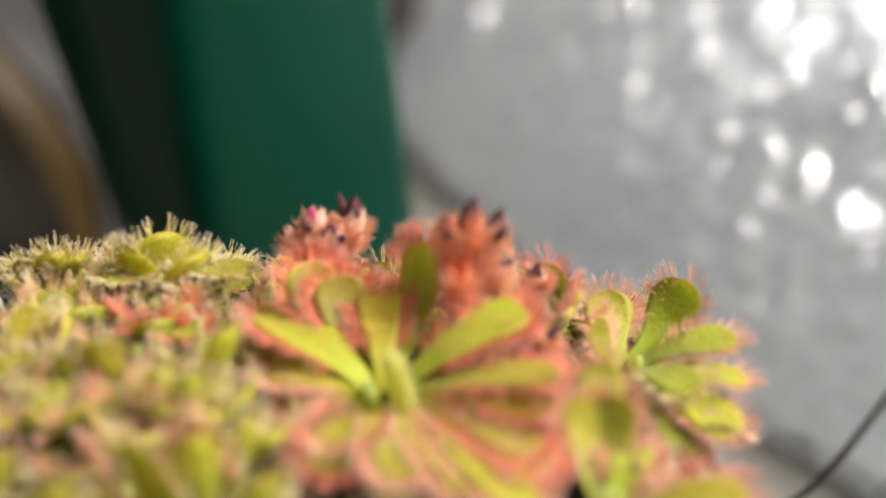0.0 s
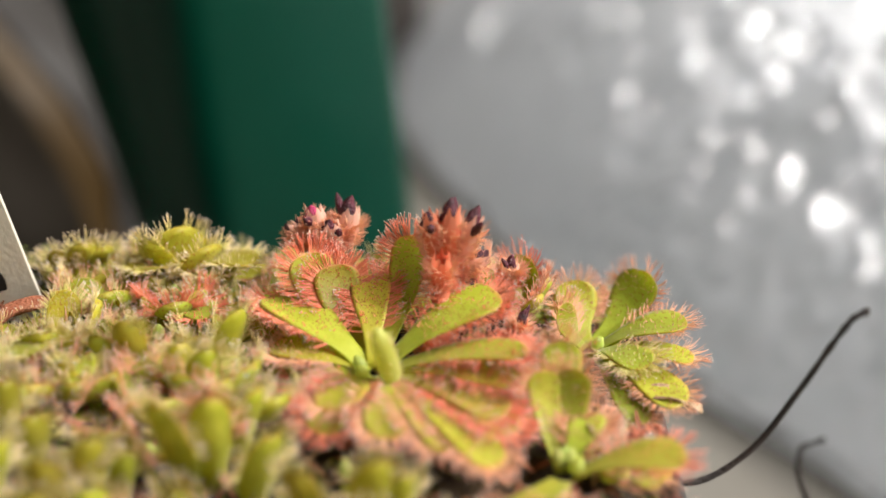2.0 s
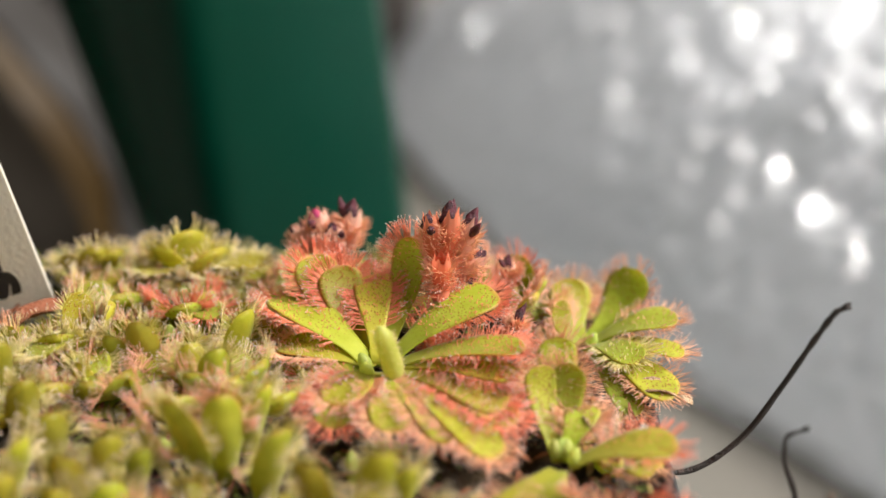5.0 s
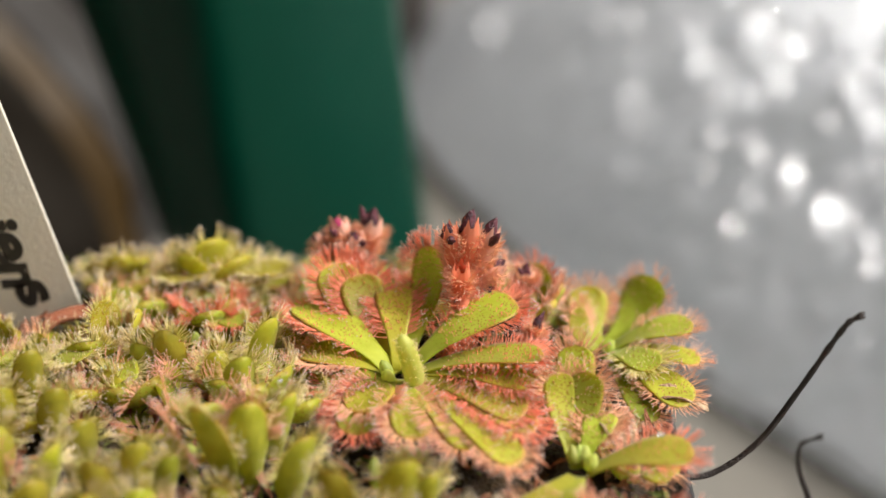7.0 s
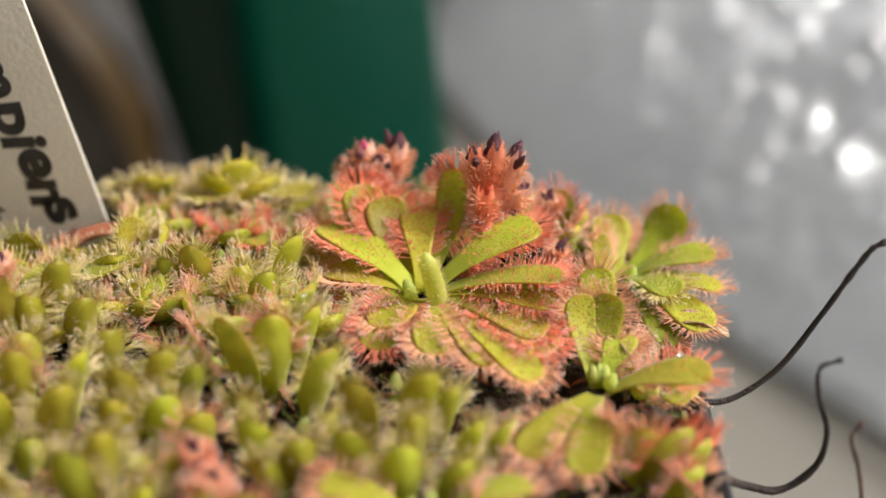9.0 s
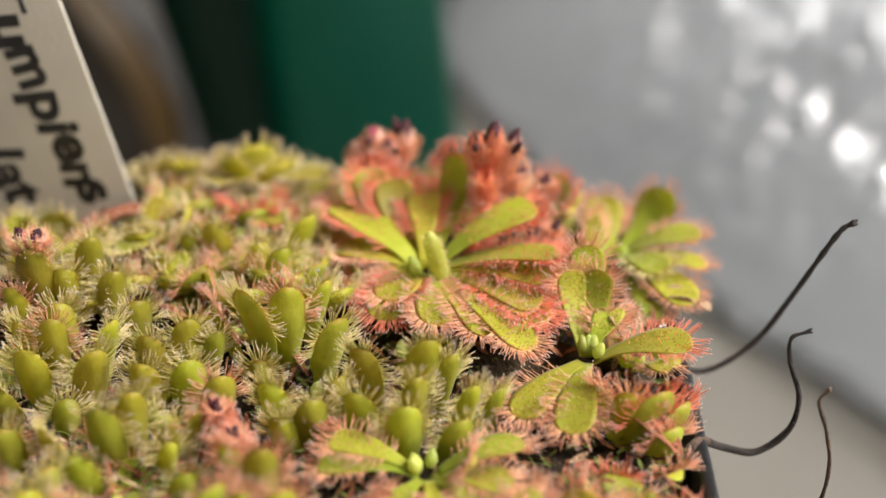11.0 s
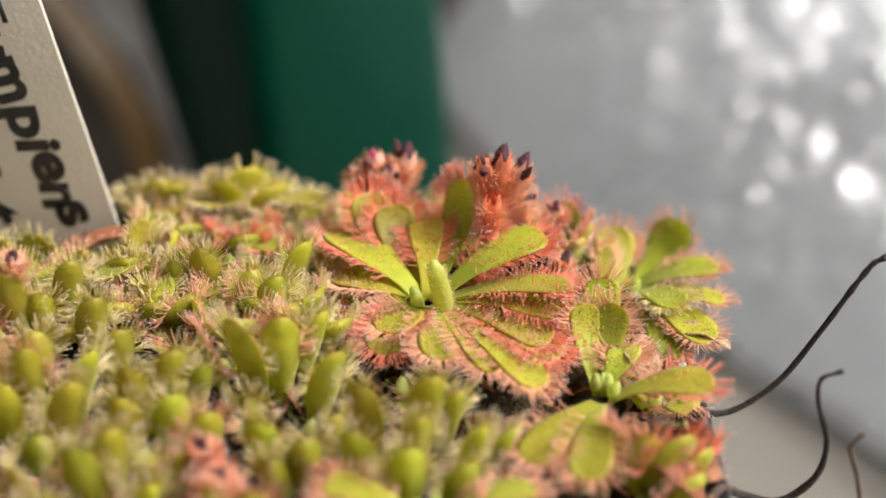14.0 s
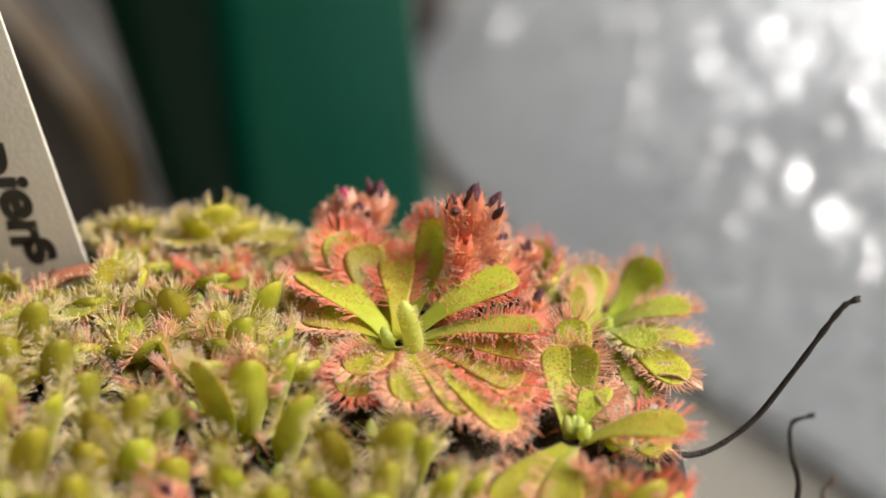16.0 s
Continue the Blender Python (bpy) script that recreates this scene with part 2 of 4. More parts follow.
# ---- sundew parts ----
def hairs(name, roots, ways, lengths, mat, parent, radius=0.000040, drop=0.000066, dews=True, bare=0):
    """Curved gland hairs, each with a drop of dew at its tip, but for the last bare ones."""
    verts, faces, along = [], [], []
    dv, df = [], []
    for num, (r, w, ln) in enumerate(zip(roots, ways, lengths)):
        w = unit(np.array(w))
        a = unit(np.cross(w, (0.37, 0.21, 0.9)))
        b = np.cross(w, a)
        bend = (a * rng.uniform(-0.25, 0.25) + b * rng.uniform(-0.25, 0.25) + np.array((0, 0, 0.12))) * ln
        base = len(verts)
        for i in range(3):
            f = i / 2
            c = r + w * ln * f + bend * f * f
            rad = radius * (1.5 - 0.75 * f)
            for j in range(3):
                an = 2.094 * j
                verts.append(c + rad * (math.cos(an) * a + math.sin(an) * b))
                along.append(f)
        for i in range(2):
            for j in range(3):
                j2 = (j + 1) % 3
                faces.append((base + 3 * i + j, base + 3 * i + j2, base + 3 * i + 3 + j2, base + 3 * i + 3 + j))
        if num >= len(roots) - bare:
            continue
        tip = r + w * ln + bend
        d0 = len(dv)
        s = drop * rng.uniform(0.7, 1.25)
        for k in range(4):
            an = math.pi / 2 * k
            dv.append(tip + s * (math.cos(an) * a + math.sin(an) * b))
        dv.append(tip - w * s * 1.1)
        dv.append(tip + w * s)
        for k in range(4):
            k2 = (k + 1) % 4
            df += [(d0 + 4, d0 + k2, d0 + k), (d0 + 5, d0 + k, d0 + k2)]
    ob = mesh_object(name, verts, faces, mat, parent, along=along)
    ob["label"] = "fine sticky gland hairs"
    if dews:
        mesh_object("dew", dv, df, DEW, parent, "drops of sticky dew, their white glint put into the colour")
    return ob


def leaf(plant, azimuth, reach, rise, width, redness, dense=1.0, club=False, foot=(0.0, 0.0, 0.0)):
    """A spoon-shaped leaf: narrow stalk, broad rounded blade, fringed with gland hairs. Millimetres and degrees."""
    az = radians(azimuth)
    out = np.array((math.cos(az), math.sin(az), 0.0))
    side = np.array((-math.sin(az), math.cos(az), 0.0))
    upv = np.array((0, 0, 1.0))
    p0 = out * min(0.8, reach * 0.1)
    p2 = out * reach + upv * rise
    steep = max(0.0, min(1.0, rise / max(reach, 1.0)))
    if club:
        # upright club: its stalk comes up out of the peat, the blade leans outwards
        steep = 0.8
        p0 = out * reach * 0.70 - upv * min(2.4, 0.40 * rise) - np.array((p2[0] * 0.35, 0, 0))
        p1 = out * reach * 0.86 + upv * rise * 0.42 - np.array((p2[0] * 0.25, 0, 0))
    elif steep > 0.5:
        p1 = out * reach * 0.85 + upv * rise * 0.30
    else:
        p1 = out * reach * (0.50 - 0.10 * steep) + upv * (rise * (0.55 + 0.25 * steep) + 0.9 + 0.10 * reach * (1 - steep))
    nu, nv = 15, 8
    half = width / 2 * (1.14 if club else 1.28)
    length = np.linalg.norm(p1 - p0) + np.linalg.norm(p2 - p1)
    lobe = min(0.50, max(0.15, (1.7 if club else 0.95) * half / max(length, 1)))
    foot_w = 0.62 if club else 0.36
    twist = radians(rng.uniform(-14, 14))
    top, bottom, rows = [], [], []
    for i in range(nu + 1):
        u = 1 - (1 - i / nu) ** 1.35
        c = (1 - u) ** 2 * p0 + 2 * u * (1 - u) * p1 + u * u * p2
        t = unit(2 * (1 - u) * (p1 - p0) + 2 * u * (p2 - p1))
        nrm = unit(np.cross(t, side))
        tw = twist * u
        sd = side * math.cos(tw) + nrm * math.sin(tw)
        nrm = unit(np.cross(t, sd))
        prof = foot_w + (1 - foot_w) * float(smooth01((u - 0.12) / ((0.80 if club else 0.96) - lobe - 0.12)))
        if u > 1 - lobe:
            prof *= math.sqrt(max(0.0, 1 - ((u - 1 + lobe) / lobe) ** 2)) * 0.985 + 0.015
        w = half * prof
        belly = math.sqrt(max(0.02, 1 - max(0.0, (u - 0.5) / 0.5) ** 2)) if club else 1.0
        rows.append((c, t, sd, nrm, w, u))
        for j in range(nv + 1):
            v = -1 + 2 * j / nv
            edge = 1 - v * v
            hollow = 0.10 * w * v * v * (0.2 + u)
            rim = 0.02 * w * math.sin(3 * v + 6 * u + azimuth)
            top.append(c + sd * w * v + nrm * (hollow + rim))
            bottom.append(c + sd * w * v * 0.97 + nrm * (hollow + rim - (0.12 + ((0.80 if club else 0.42) + 0.22 * steep * u) * edge * belly * min(1.2, w + 0.25))))
    verts = [p * 0.001 for p in top + bottom]
    k, off = nv + 1, (nu + 1) * (nv + 1)
    faces = []
    for i in range(nu):
        for j in range(nv):
            a = i * k + j
            faces.append((a, a + k, a + k + 1, a + 1))
            faces.append((off + a, off + a + 1, off + a + k + 1, off + a + k))
        faces.append((i * k, off + i * k, off + (i + 1) * k, (i + 1) * k))
        faces.append((i * k + nv, (i + 1) * k + nv, off + (i + 1) * k + nv, off + i * k + nv))
    for j in range(nv):
        faces.append((j, j + 1, off + j + 1, off + j))
        a = nu * k + j
        faces.append((a, off + a, off + a + 1, a + 1))
    us = [r[5] for r in rows for _ in range(k)] + [0.0 if club else r[5] for r in rows for _ in range(k)]
    lm = LEAF[0 if redness < 0.3 else 1 if redness < 0.72 else 2]
    rims = [max(abs(-1 + 2 * j / nv) ** 3 * min(1.0, 1.6 * r[5]), float(smooth01((r[5] - 0.86) / 0.15))) for r in rows for j in range(k)] * 2
    ob = mesh_object("leaf", verts, faces, lm, plant, along=us, rim=rims)
    ob.location = [c * 0.001 for c in foot]

    roots, ways, lens = [], [], []

    def at(u):
        f = (1 - (1 - u) ** (1 / 1.35)) * nu
        i = min(int(f), nu - 1)
        g = f - i
        return [rows[i][q] * (1 - g) + rows[i + 1][q] * g for q in range(5)]
    start = 0.48 if club else 0.30
    for _ in range(int((84 if club else 98) * dense)):
        round_end = rng.random() < (0.58 if club else 0.50)
        th = rng.uniform(0, math.pi / 2) if round_end else 0.0
        u = 1 - lobe + lobe * math.sin(th) * 0.985 if round_end else start + (1 - lobe - start) * rng.random() ** 0.8
        c, t, sd, nrm, w = at(u)
        sgn = rng.choice((-1, 1))
        roots.append((c + sd * w * sgn * 0.97 + nrm * 0.02) * 0.001)
        ways.append(sd * sgn * math.cos(th) + t * (0.15 + math.sin(th)) + nrm * (rng.uniform(-0.35, 0.35) if club else rng.uniform(-0.2, 0.5)))
        lens.append(0.001 * rng.uniform(0.75, 1.25) * ((1.50 if club else 1.32) + 0.25 * (u - 0.3)) * (0.95 + 0.40 * redness))
    bare = int(40 * dense)
    for _ in range(bare):
        u = 0.35 + 0.62 * rng.random() ** 0.7
        c, t, sd, nrm, w = at(u)
        v = rng.uniform(-0.9, 0.9)
        roots.append((c + sd * w * v + nrm * 0.10 * w * v * v * (0.2 + u)) * 0.001)
        ways.append(nrm + sd * v * 0.5 + t * rng.uniform(-0.2, 0.4))
        lens.append(0.001 * rng.uniform(0.12, 0.32 + 0.4 * v * v))
    pick = redness + rng.uniform(-0.18, 0.18)
    hairs("hair_fringe", roots, ways, lens, HAIR[0 if pick < 0.33 else 1 if pick < 0.68 else 2], ob, bare=bare)
    return ob


def blob(centre, way, length, thick, mat, parent, name, rings=7, sides=10, lump=0.08, along=0.0):
    """A closed bud-like body from its foot along a direction."""
    w = unit(np.array(way, float))
    a = unit(np.cross(w, (0.31, 0.85, 0.17)))
    b = np.cross(w, a)
    pts, rad = [], []
    for i in range(rings + 1):
        f = i / rings
        pts.append(np.array(centre) + w * length * f)
        rad.append(max(0.00002, thick / 2 * math.sin(math.pi * min(1, 0.12 + 0.88 * f)) ** 0.6 * (1 + lump * math.sin(7 * f + thick * 9e3))))
    v, f = tube(pts, rad, sides)
    return mesh_object(name, v, f, mat, parent, along=[along] * len(v))


taken = []


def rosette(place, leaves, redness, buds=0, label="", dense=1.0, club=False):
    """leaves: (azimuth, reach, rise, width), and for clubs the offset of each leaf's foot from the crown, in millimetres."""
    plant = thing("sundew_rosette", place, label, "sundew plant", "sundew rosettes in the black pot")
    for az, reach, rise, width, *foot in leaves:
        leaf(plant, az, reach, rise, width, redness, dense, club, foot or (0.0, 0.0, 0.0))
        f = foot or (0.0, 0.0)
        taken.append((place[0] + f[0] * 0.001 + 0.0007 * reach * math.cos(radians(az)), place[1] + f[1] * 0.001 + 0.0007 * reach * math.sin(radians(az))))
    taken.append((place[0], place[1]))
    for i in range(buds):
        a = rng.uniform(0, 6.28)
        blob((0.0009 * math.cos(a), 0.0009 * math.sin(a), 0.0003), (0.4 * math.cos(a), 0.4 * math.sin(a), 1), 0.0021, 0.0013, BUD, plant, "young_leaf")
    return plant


# ---- the room and the table ----
def wall(name, *a):
    return tagged(part(name, box(*a), WALLPAINT, smooth=False), "plain pale painted room wall", "wall", kind="structure")


X0, X1, Y0, Y1, Z0, Z1 = -1.5, 1.15, -1.4, 1.8, -0.75, 2.0
tagged(part("floor", box(X0, X1, Y0, Y1, Z0 - 0.05, Z0), FLOORING, smooth=False), "brown boarded room floor", "floor", kind="structure")
tagged(part("ceiling", box(X0, X1, Y0, Y1, Z1, Z1 + 0.05), WALLPAINT, smooth=False), "plain pale painted room ceiling", "ceiling", kind="structure")
wall("wall_west", X0 - 0.1, X0, Y0, Y1, Z0, Z1)
wall("wall_north", X0 - 0.1, X1 + 0.1, Y1, Y1 + 0.1, Z0, Z1)
wall("wall_south", X0 - 0.1, X1 + 0.1, Y0 - 0.1, Y0, Z0, Z1)
WY0, WY1, WZ0, WZ1 = WINDOW[1] - 0.65, WINDOW[1] + 0.65, WINDOW[2] - 0.6, WINDOW[2] + 0.6
wall("wall_east_low", X1, X1 + 0.1, Y0, Y1, Z0, WZ0)
wall("wall_east_high", X1, X1 + 0.1, Y0, Y1, WZ1, Z1)
wall("wall_east_near", X1, X1 + 0.1, Y0, WY0, WZ0, WZ1)
wall("wall_east_far", X1, X1 + 0.1, WY1, Y1, WZ0, WZ1)
tagged(part("table_top", box(-0.9, 1.0, -0.35, 1.0, -0.03, 0.0, 0.004), TABLE), "pale greyish beige table top, slightly worn", "table top", kind="structure")

# ---- green pot behind ----
def green_pot():
    """A square, slightly leaning glossy pot with rounded corners, given by its foot and mouth corners."""
    pot = thing("green_pot", (-0.05, 0.21, 0.0), "glossy dark green plastic pot leaning on the table", "plant pot")
    foot = [(-0.0388, 0.1814), (0.0005, 0.2099), (-0.0099, 0.2461), (-0.0553, 0.2067)]
    mouth = [(-0.0457, 0.1794), (-0.0121, 0.2119), (-0.0624, 0.2511), (-0.0861, 0.2067)]
    top = 0.14

    def ring(h, inset=0.0, r=0.009):
        cs = [np.array(f) * (1 - h) + np.array(m) * h for f, m in zip(foot, mouth)]
        mid = sum(cs) / 4
        cs = [c + (mid - c) * inset for c in cs]
        out = []
        for i in range(4):
            c, p, q = cs[i], cs[i - 1], cs[(i + 1) % 4]
            a, b = c + unit(p - c) * r, c + unit(q - c) * r
            e2 = q + unit(c - q) * r
            outward = unit(np.array(((q - c)[1], -(q - c)[0])))
            pts = [(1 - f) ** 2 * a + 2 * f * (1 - f) * c + f * f * b for f in (0, 0.2, 0.4, 0.6, 0.8, 1)]
            pts += [b * (1 - f) + e2 * f + outward * 0.0012 * math.sin(math.pi * f) for f in (0.1, 0.22, 0.36, 0.5, 0.64, 0.78, 0.9)]
            out += [(e[0] + 0.05, e[1] - 0.21, top * h) for e in pts]
        return out
    rings = [ring(0.0, 0.05), ring(0.02), ring(0.5), ring(0.9), ring(0.91, -0.05), ring(1.0, -0.05), ring(1.0, 0.02), ring(0.9, 0.04), ring(0.06, 0.06)]
    verts = [v for r in rings for v in r]
    n = 52
    faces = [(i * n + j, i * n + (j + 1) % n, (i + 1) * n + (j + 1) % n, (i + 1) * n + j) for i in range(len(rings) - 1) for j in range(n)]
    faces += [tuple(range(n - 1, -1, -1)), tuple(range((len(rings) - 1) * n, len(rings) * n))]
    rim = [f for f in faces[:-2] if 3 * n <= min(f) and max(f) < 8 * n]
    used = sorted({i for f in rim for i in f})
    at = {i: k for k, i in enumerate(used)}
    mesh_object("body", verts, [f for f in faces if f not in set(rim)], GREENPOT, pot)
    mesh_object("rim", [verts[i] for i in used], [tuple(at[i] for i in f) for f in rim], GREENPOT, pot)


green_pot()


# added panel: darkens the gap between green pot and bag, where shade falls
tagged(part("gap_backing", box(-0.26, -0.008, 0.425, 0.440, 0.0, 0.085, 0.002), GAP_SHADE), "low greyish brown panel added to stand in for the shaded gap behind the pot", "board")


# ---- crumpled clear plastic bag ----
def crumple(x, y, k):
    """Sharp folds: ridged noise at three scales."""
    s = 0.0
    for f, a in ((12, 0.95), (31, 0.46), (78, 0.29), (165, 0.20)):
        s += a * (1 - 2.2 * abs(noise.noise(Vector((x * f + k, y * f * 0.8 - k, k * 0.7)))))
    return s


def film_bag(name, centre, turn, half_l, half_w, height, mat, label, amp, seed, n=500, m=320, power=3.0):
    bag = thing(name, (centre[0], centre[1], 0.0), label, "plastic bag")
    ca, sa = math.cos(turn), math.sin(turn)
    for layer, sheet in enumerate(("upper_film", "lower_film")):
        ni, mj = (n, m) if layer == 0 else (n // 4, m // 4)
        verts, faces = [], []
        for i in range(ni + 1):
            for j in range(mj + 1):
                a, b = -1 + 2 * i / ni, -1 + 2 * j / mj
                # square grid bent onto a rounded outline
                r = max(abs(a), abs(b))
                q = (abs(a) ** power + abs(b) ** power) ** (1 / power)
                u, v = (a * r / q, b * r / q) if q else (0, 0)
                wob = 1 + 0.05 * noise.noise(Vector((u * 3 + seed, v * 3, 1.3)))
                x, y = u * half_l * wob, v * half_w * wob
                dome = max(0.0, 1 - r ** 2.8) ** 0.8
                cr = crumple(x, y, seed)
                z = height * dome * (0.78 + 0.3 * noise.noise(Vector((u * 1.6 + seed, v * 1.6, 4))))
                z += amp * cr * (0.25 + 0.75 * dome) * (0.75 + 0.25 * float(smooth01((u + 0.7) / 0.7)))
                if layer:
                    z = 0.12 * max(0.0, z) - 0.002
                verts.append((ca * x - sa * y, sa * x + ca * y, max(0.0005, z + 0.003)))
        k = mj + 1
        for i in range(ni):
            for j in range(mj):
                c = i * k + j
                faces.append((c, c + k, c + k + 1, c + 1) if layer == 0 else (c, c + 1, c + k + 1, c + k))
        mesh_object(sheet, verts, faces, mat, bag)
    return bag


film_bag("clear_bag", (0.190, 0.278), radians(-60), 0.290, 0.156, 0.070, CLEAR, "crumpled clear plastic bag lying on the table, glinting", 0.0175, 3.1, power=2.4)


# ---- soil bag at the other side ----
def soil_bag():
    bag = thing("soil_bag", (-0.192, 0.29, 0.0), "dark filled plastic bag with an ochre print and grey film edge", "soil bag")
    sides, rows = 128, 30
    for name, lo, hi, mat in (("body", 0, 111, SOILBAG), ("printed_band", 111, 114, OCHRE), ("film_edge", 114, 128, GREYFILM)):
        verts, faces = [], []
        for i in range(rows + 1):
            f = i / rows
            for j in range(lo, hi + 1):
                a = 2 * math.pi * j / sides + 0.42
                rx = 0.100 * (1.12 - 0.22 * f) * (1 - 0.4 * f ** 6)
                ry = 0.062 * (1.05 - 0.15 * f)
                d = 1 + 0.07 * noise.noise(Vector((math.cos(a) * 2.2, math.sin(a) * 2.2, f * 3))) + 0.035 * noise.noise(Vector((math.cos(a) * 7, math.sin(a) * 7, f * 9)))
                if name == "film_edge":
                    d += 0.015
                verts.append((rx * d * math.cos(a) - 0.060 * f + 0.008 * math.sin(math.pi * min(1.0, f / 0.45)), ry * d * math.sin(a), 0.17 * f))
        k = hi - lo + 1
        for i in range(rows):
            for j in range(k - 1):
                faces.append((i * k + j, i * k + j + 1, (i + 1) * k + j + 1, (i + 1) * k + j))
        mesh_object(name, verts, faces, mat, bag)


soil_bag()


# ---- black pot with peat ----
PX0, PX1, PY0, PY1, RIM = -0.068, 0.0262, 0.030, 0.1245, 0.0700


def black_pot():
    cx, cy = (PX0 + PX1) / 2, (PY0 + PY1) / 2
    pot = thing("square_pot", (cx, cy, 0.0), "square black plastic nursery pot full of sundews", "plant pot")

    def ring(h, hx, hy, r):
        out = []
        for sx, sy in ((1, -1), (1, 1), (-1, 1), (-1, -1)):
            a0 = math.atan2(sy, sx) - math.pi / 4
            for k in range(6):
                a = a0 + math.pi / 2 * k / 5
                out.append((sx * (hx - r) + r * math.cos(a), sy * (hy - r) + r * math.sin(a), h))
        return out
    hx, hy = (PX1 - PX0) / 2, (PY1 - PY0) / 2
    prof = [(0.0, -0.014), (0.002, -0.0125), (RIM - 0.010, -0.0022), (RIM - 0.0098, 0.0), (RIM - 0.0006, 0.0), (RIM, -0.0005), (RIM, -0.0012), (RIM - 0.0006, -0.0017), (RIM - 0.012, -0.0034), (0.004, -0.0135)]
    rings = [ring(h, hx + d, hy + d, 0.008) for h, d in prof]
    n = 24
    verts = [v for r in rings for v in r]
    faces = [(i * n + j, i * n + (j + 1) % n, (i + 1) * n + (j + 1) % n, (i + 1) * n + j) for i in range(len(rings) - 1) for j in range(n)]
    faces += [tuple(range(n - 1, -1, -1)), tuple(range((len(rings) - 1) * n, len(rings) * n))]
    ob = mesh_object("wall_and_rim", verts, faces, POT, pot)
    return pot


black_pot()


def ground(x, y):
    """Height of the peat mound in the pot."""
    return 0.0705 + 0.0062 * float(smooth01((y - 0.071) / 0.018)) * (1 - 0.55 * float(smooth01((x - 0.006) / 0.012)))


def peat():
    n = 150
    verts, faces = [], []
    for i in range(n + 1):
        for j in range(n + 1):
            x = PX0 + 0.0022 + (PX1 - PX0 - 0.0044) * i / n
            y = PY0 + 0.0022 + (PY1 - PY0 - 0.0044) * j / n
            edge = min(i, n - i, j, n - j) / 14
            z = ground(x, y) - 0.0012
            z += 0.0011 * noise.noise(Vector((x * 300, y * 300, 0))) + 0.0007 * noise.noise(Vector((x * 900, y * 900, 3)))
            z = RIM - 0.004 + (z - RIM + 0.004) * float(smooth01(edge))
            verts.append((x, y, z))
    for i in range(n):
        for j in range(n):
            a = i * (n + 1) + j
            faces.append((a, a + n + 1, a + n + 2, a + 1))
    tagged(mesh_object("peat_soil", verts, faces, PEAT), "dark brown damp peat soil with moss", "soil", kind="stuff")


peat()


def litter(name, count, mat, label, category, size, seed, lift=0.0):
    """Curled flakes of dead leaf lying over the peat."""
    r = random.Random(seed)
    verts, faces = [], []
    for _ in range(count):
        x, y = r.uniform(PX0 + 0.004, PX1 - 0.003), r.uniform(PY0 + 0.01, PY1 - 0.004)
        z = ground(x, y) + lift + r.uniform(-0.0004, 0.0012)
        a, s, w = r.uniform(0, 6.28), size * r.uniform(0.5, 1.3), size * r.uniform(0.07, 0.2)
        c, d = math.cos(a), math.sin(a)
        bend, tilt = r.uniform(-0.9, 0.9), r.uniform(-0.9, 0.9)
        b0 = len(verts)
        for i in range(6):
            f = i / 5 - 0.5
            ww = w * math.cos(f * 2.6)
            for q, up in ((-1, 0.0), (0, -0.35 * w), (1, 0.0)):
                px, py = f * s, q * ww
                verts.append((x + c * px - d * py, y + d * px + c * py, z + up + tilt * f * s + bend * s * (f * f)))
        for i in range(5):
            for q in (0, 1):
                k = b0 + i * 3 + q
                faces.append((k, k + 1, k + 4, k + 3))
    tagged(mesh_object(name, verts, faces, mat), label, category, kind="stuff")


litter("dead_leaves", 1700, DEADLEAF, "small curled reddish brown dead leaves on the peat", "dead leaves", 0.0026, 11)
litter("dry_leaves", 160, DRYPALE, "small pale dry shrivelled leaves on the peat", "dry leaves", 0.0028, 12)
litter("moss", 2600, MOSS, "tiny green moss sprigs between the rosettes", "moss", 0.0016, 13, 0.0002)

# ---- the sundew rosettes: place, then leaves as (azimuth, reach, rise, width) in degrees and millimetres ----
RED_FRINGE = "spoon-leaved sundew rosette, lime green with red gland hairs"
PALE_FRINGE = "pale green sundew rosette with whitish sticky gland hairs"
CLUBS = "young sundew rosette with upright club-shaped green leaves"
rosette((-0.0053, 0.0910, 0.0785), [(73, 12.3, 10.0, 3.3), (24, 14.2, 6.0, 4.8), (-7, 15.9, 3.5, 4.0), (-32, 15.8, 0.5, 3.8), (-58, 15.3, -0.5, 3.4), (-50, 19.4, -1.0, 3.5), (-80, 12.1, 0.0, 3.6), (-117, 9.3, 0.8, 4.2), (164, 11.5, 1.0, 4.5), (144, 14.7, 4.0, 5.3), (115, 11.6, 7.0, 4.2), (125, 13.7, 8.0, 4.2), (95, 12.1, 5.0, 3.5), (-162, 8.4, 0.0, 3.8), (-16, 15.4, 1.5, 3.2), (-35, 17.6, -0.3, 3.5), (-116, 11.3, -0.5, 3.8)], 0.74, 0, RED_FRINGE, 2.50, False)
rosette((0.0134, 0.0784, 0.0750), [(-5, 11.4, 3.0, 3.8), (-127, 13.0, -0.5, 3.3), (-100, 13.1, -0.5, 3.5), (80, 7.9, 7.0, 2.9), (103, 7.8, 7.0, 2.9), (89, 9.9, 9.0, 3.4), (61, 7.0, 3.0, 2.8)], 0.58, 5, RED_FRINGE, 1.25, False)
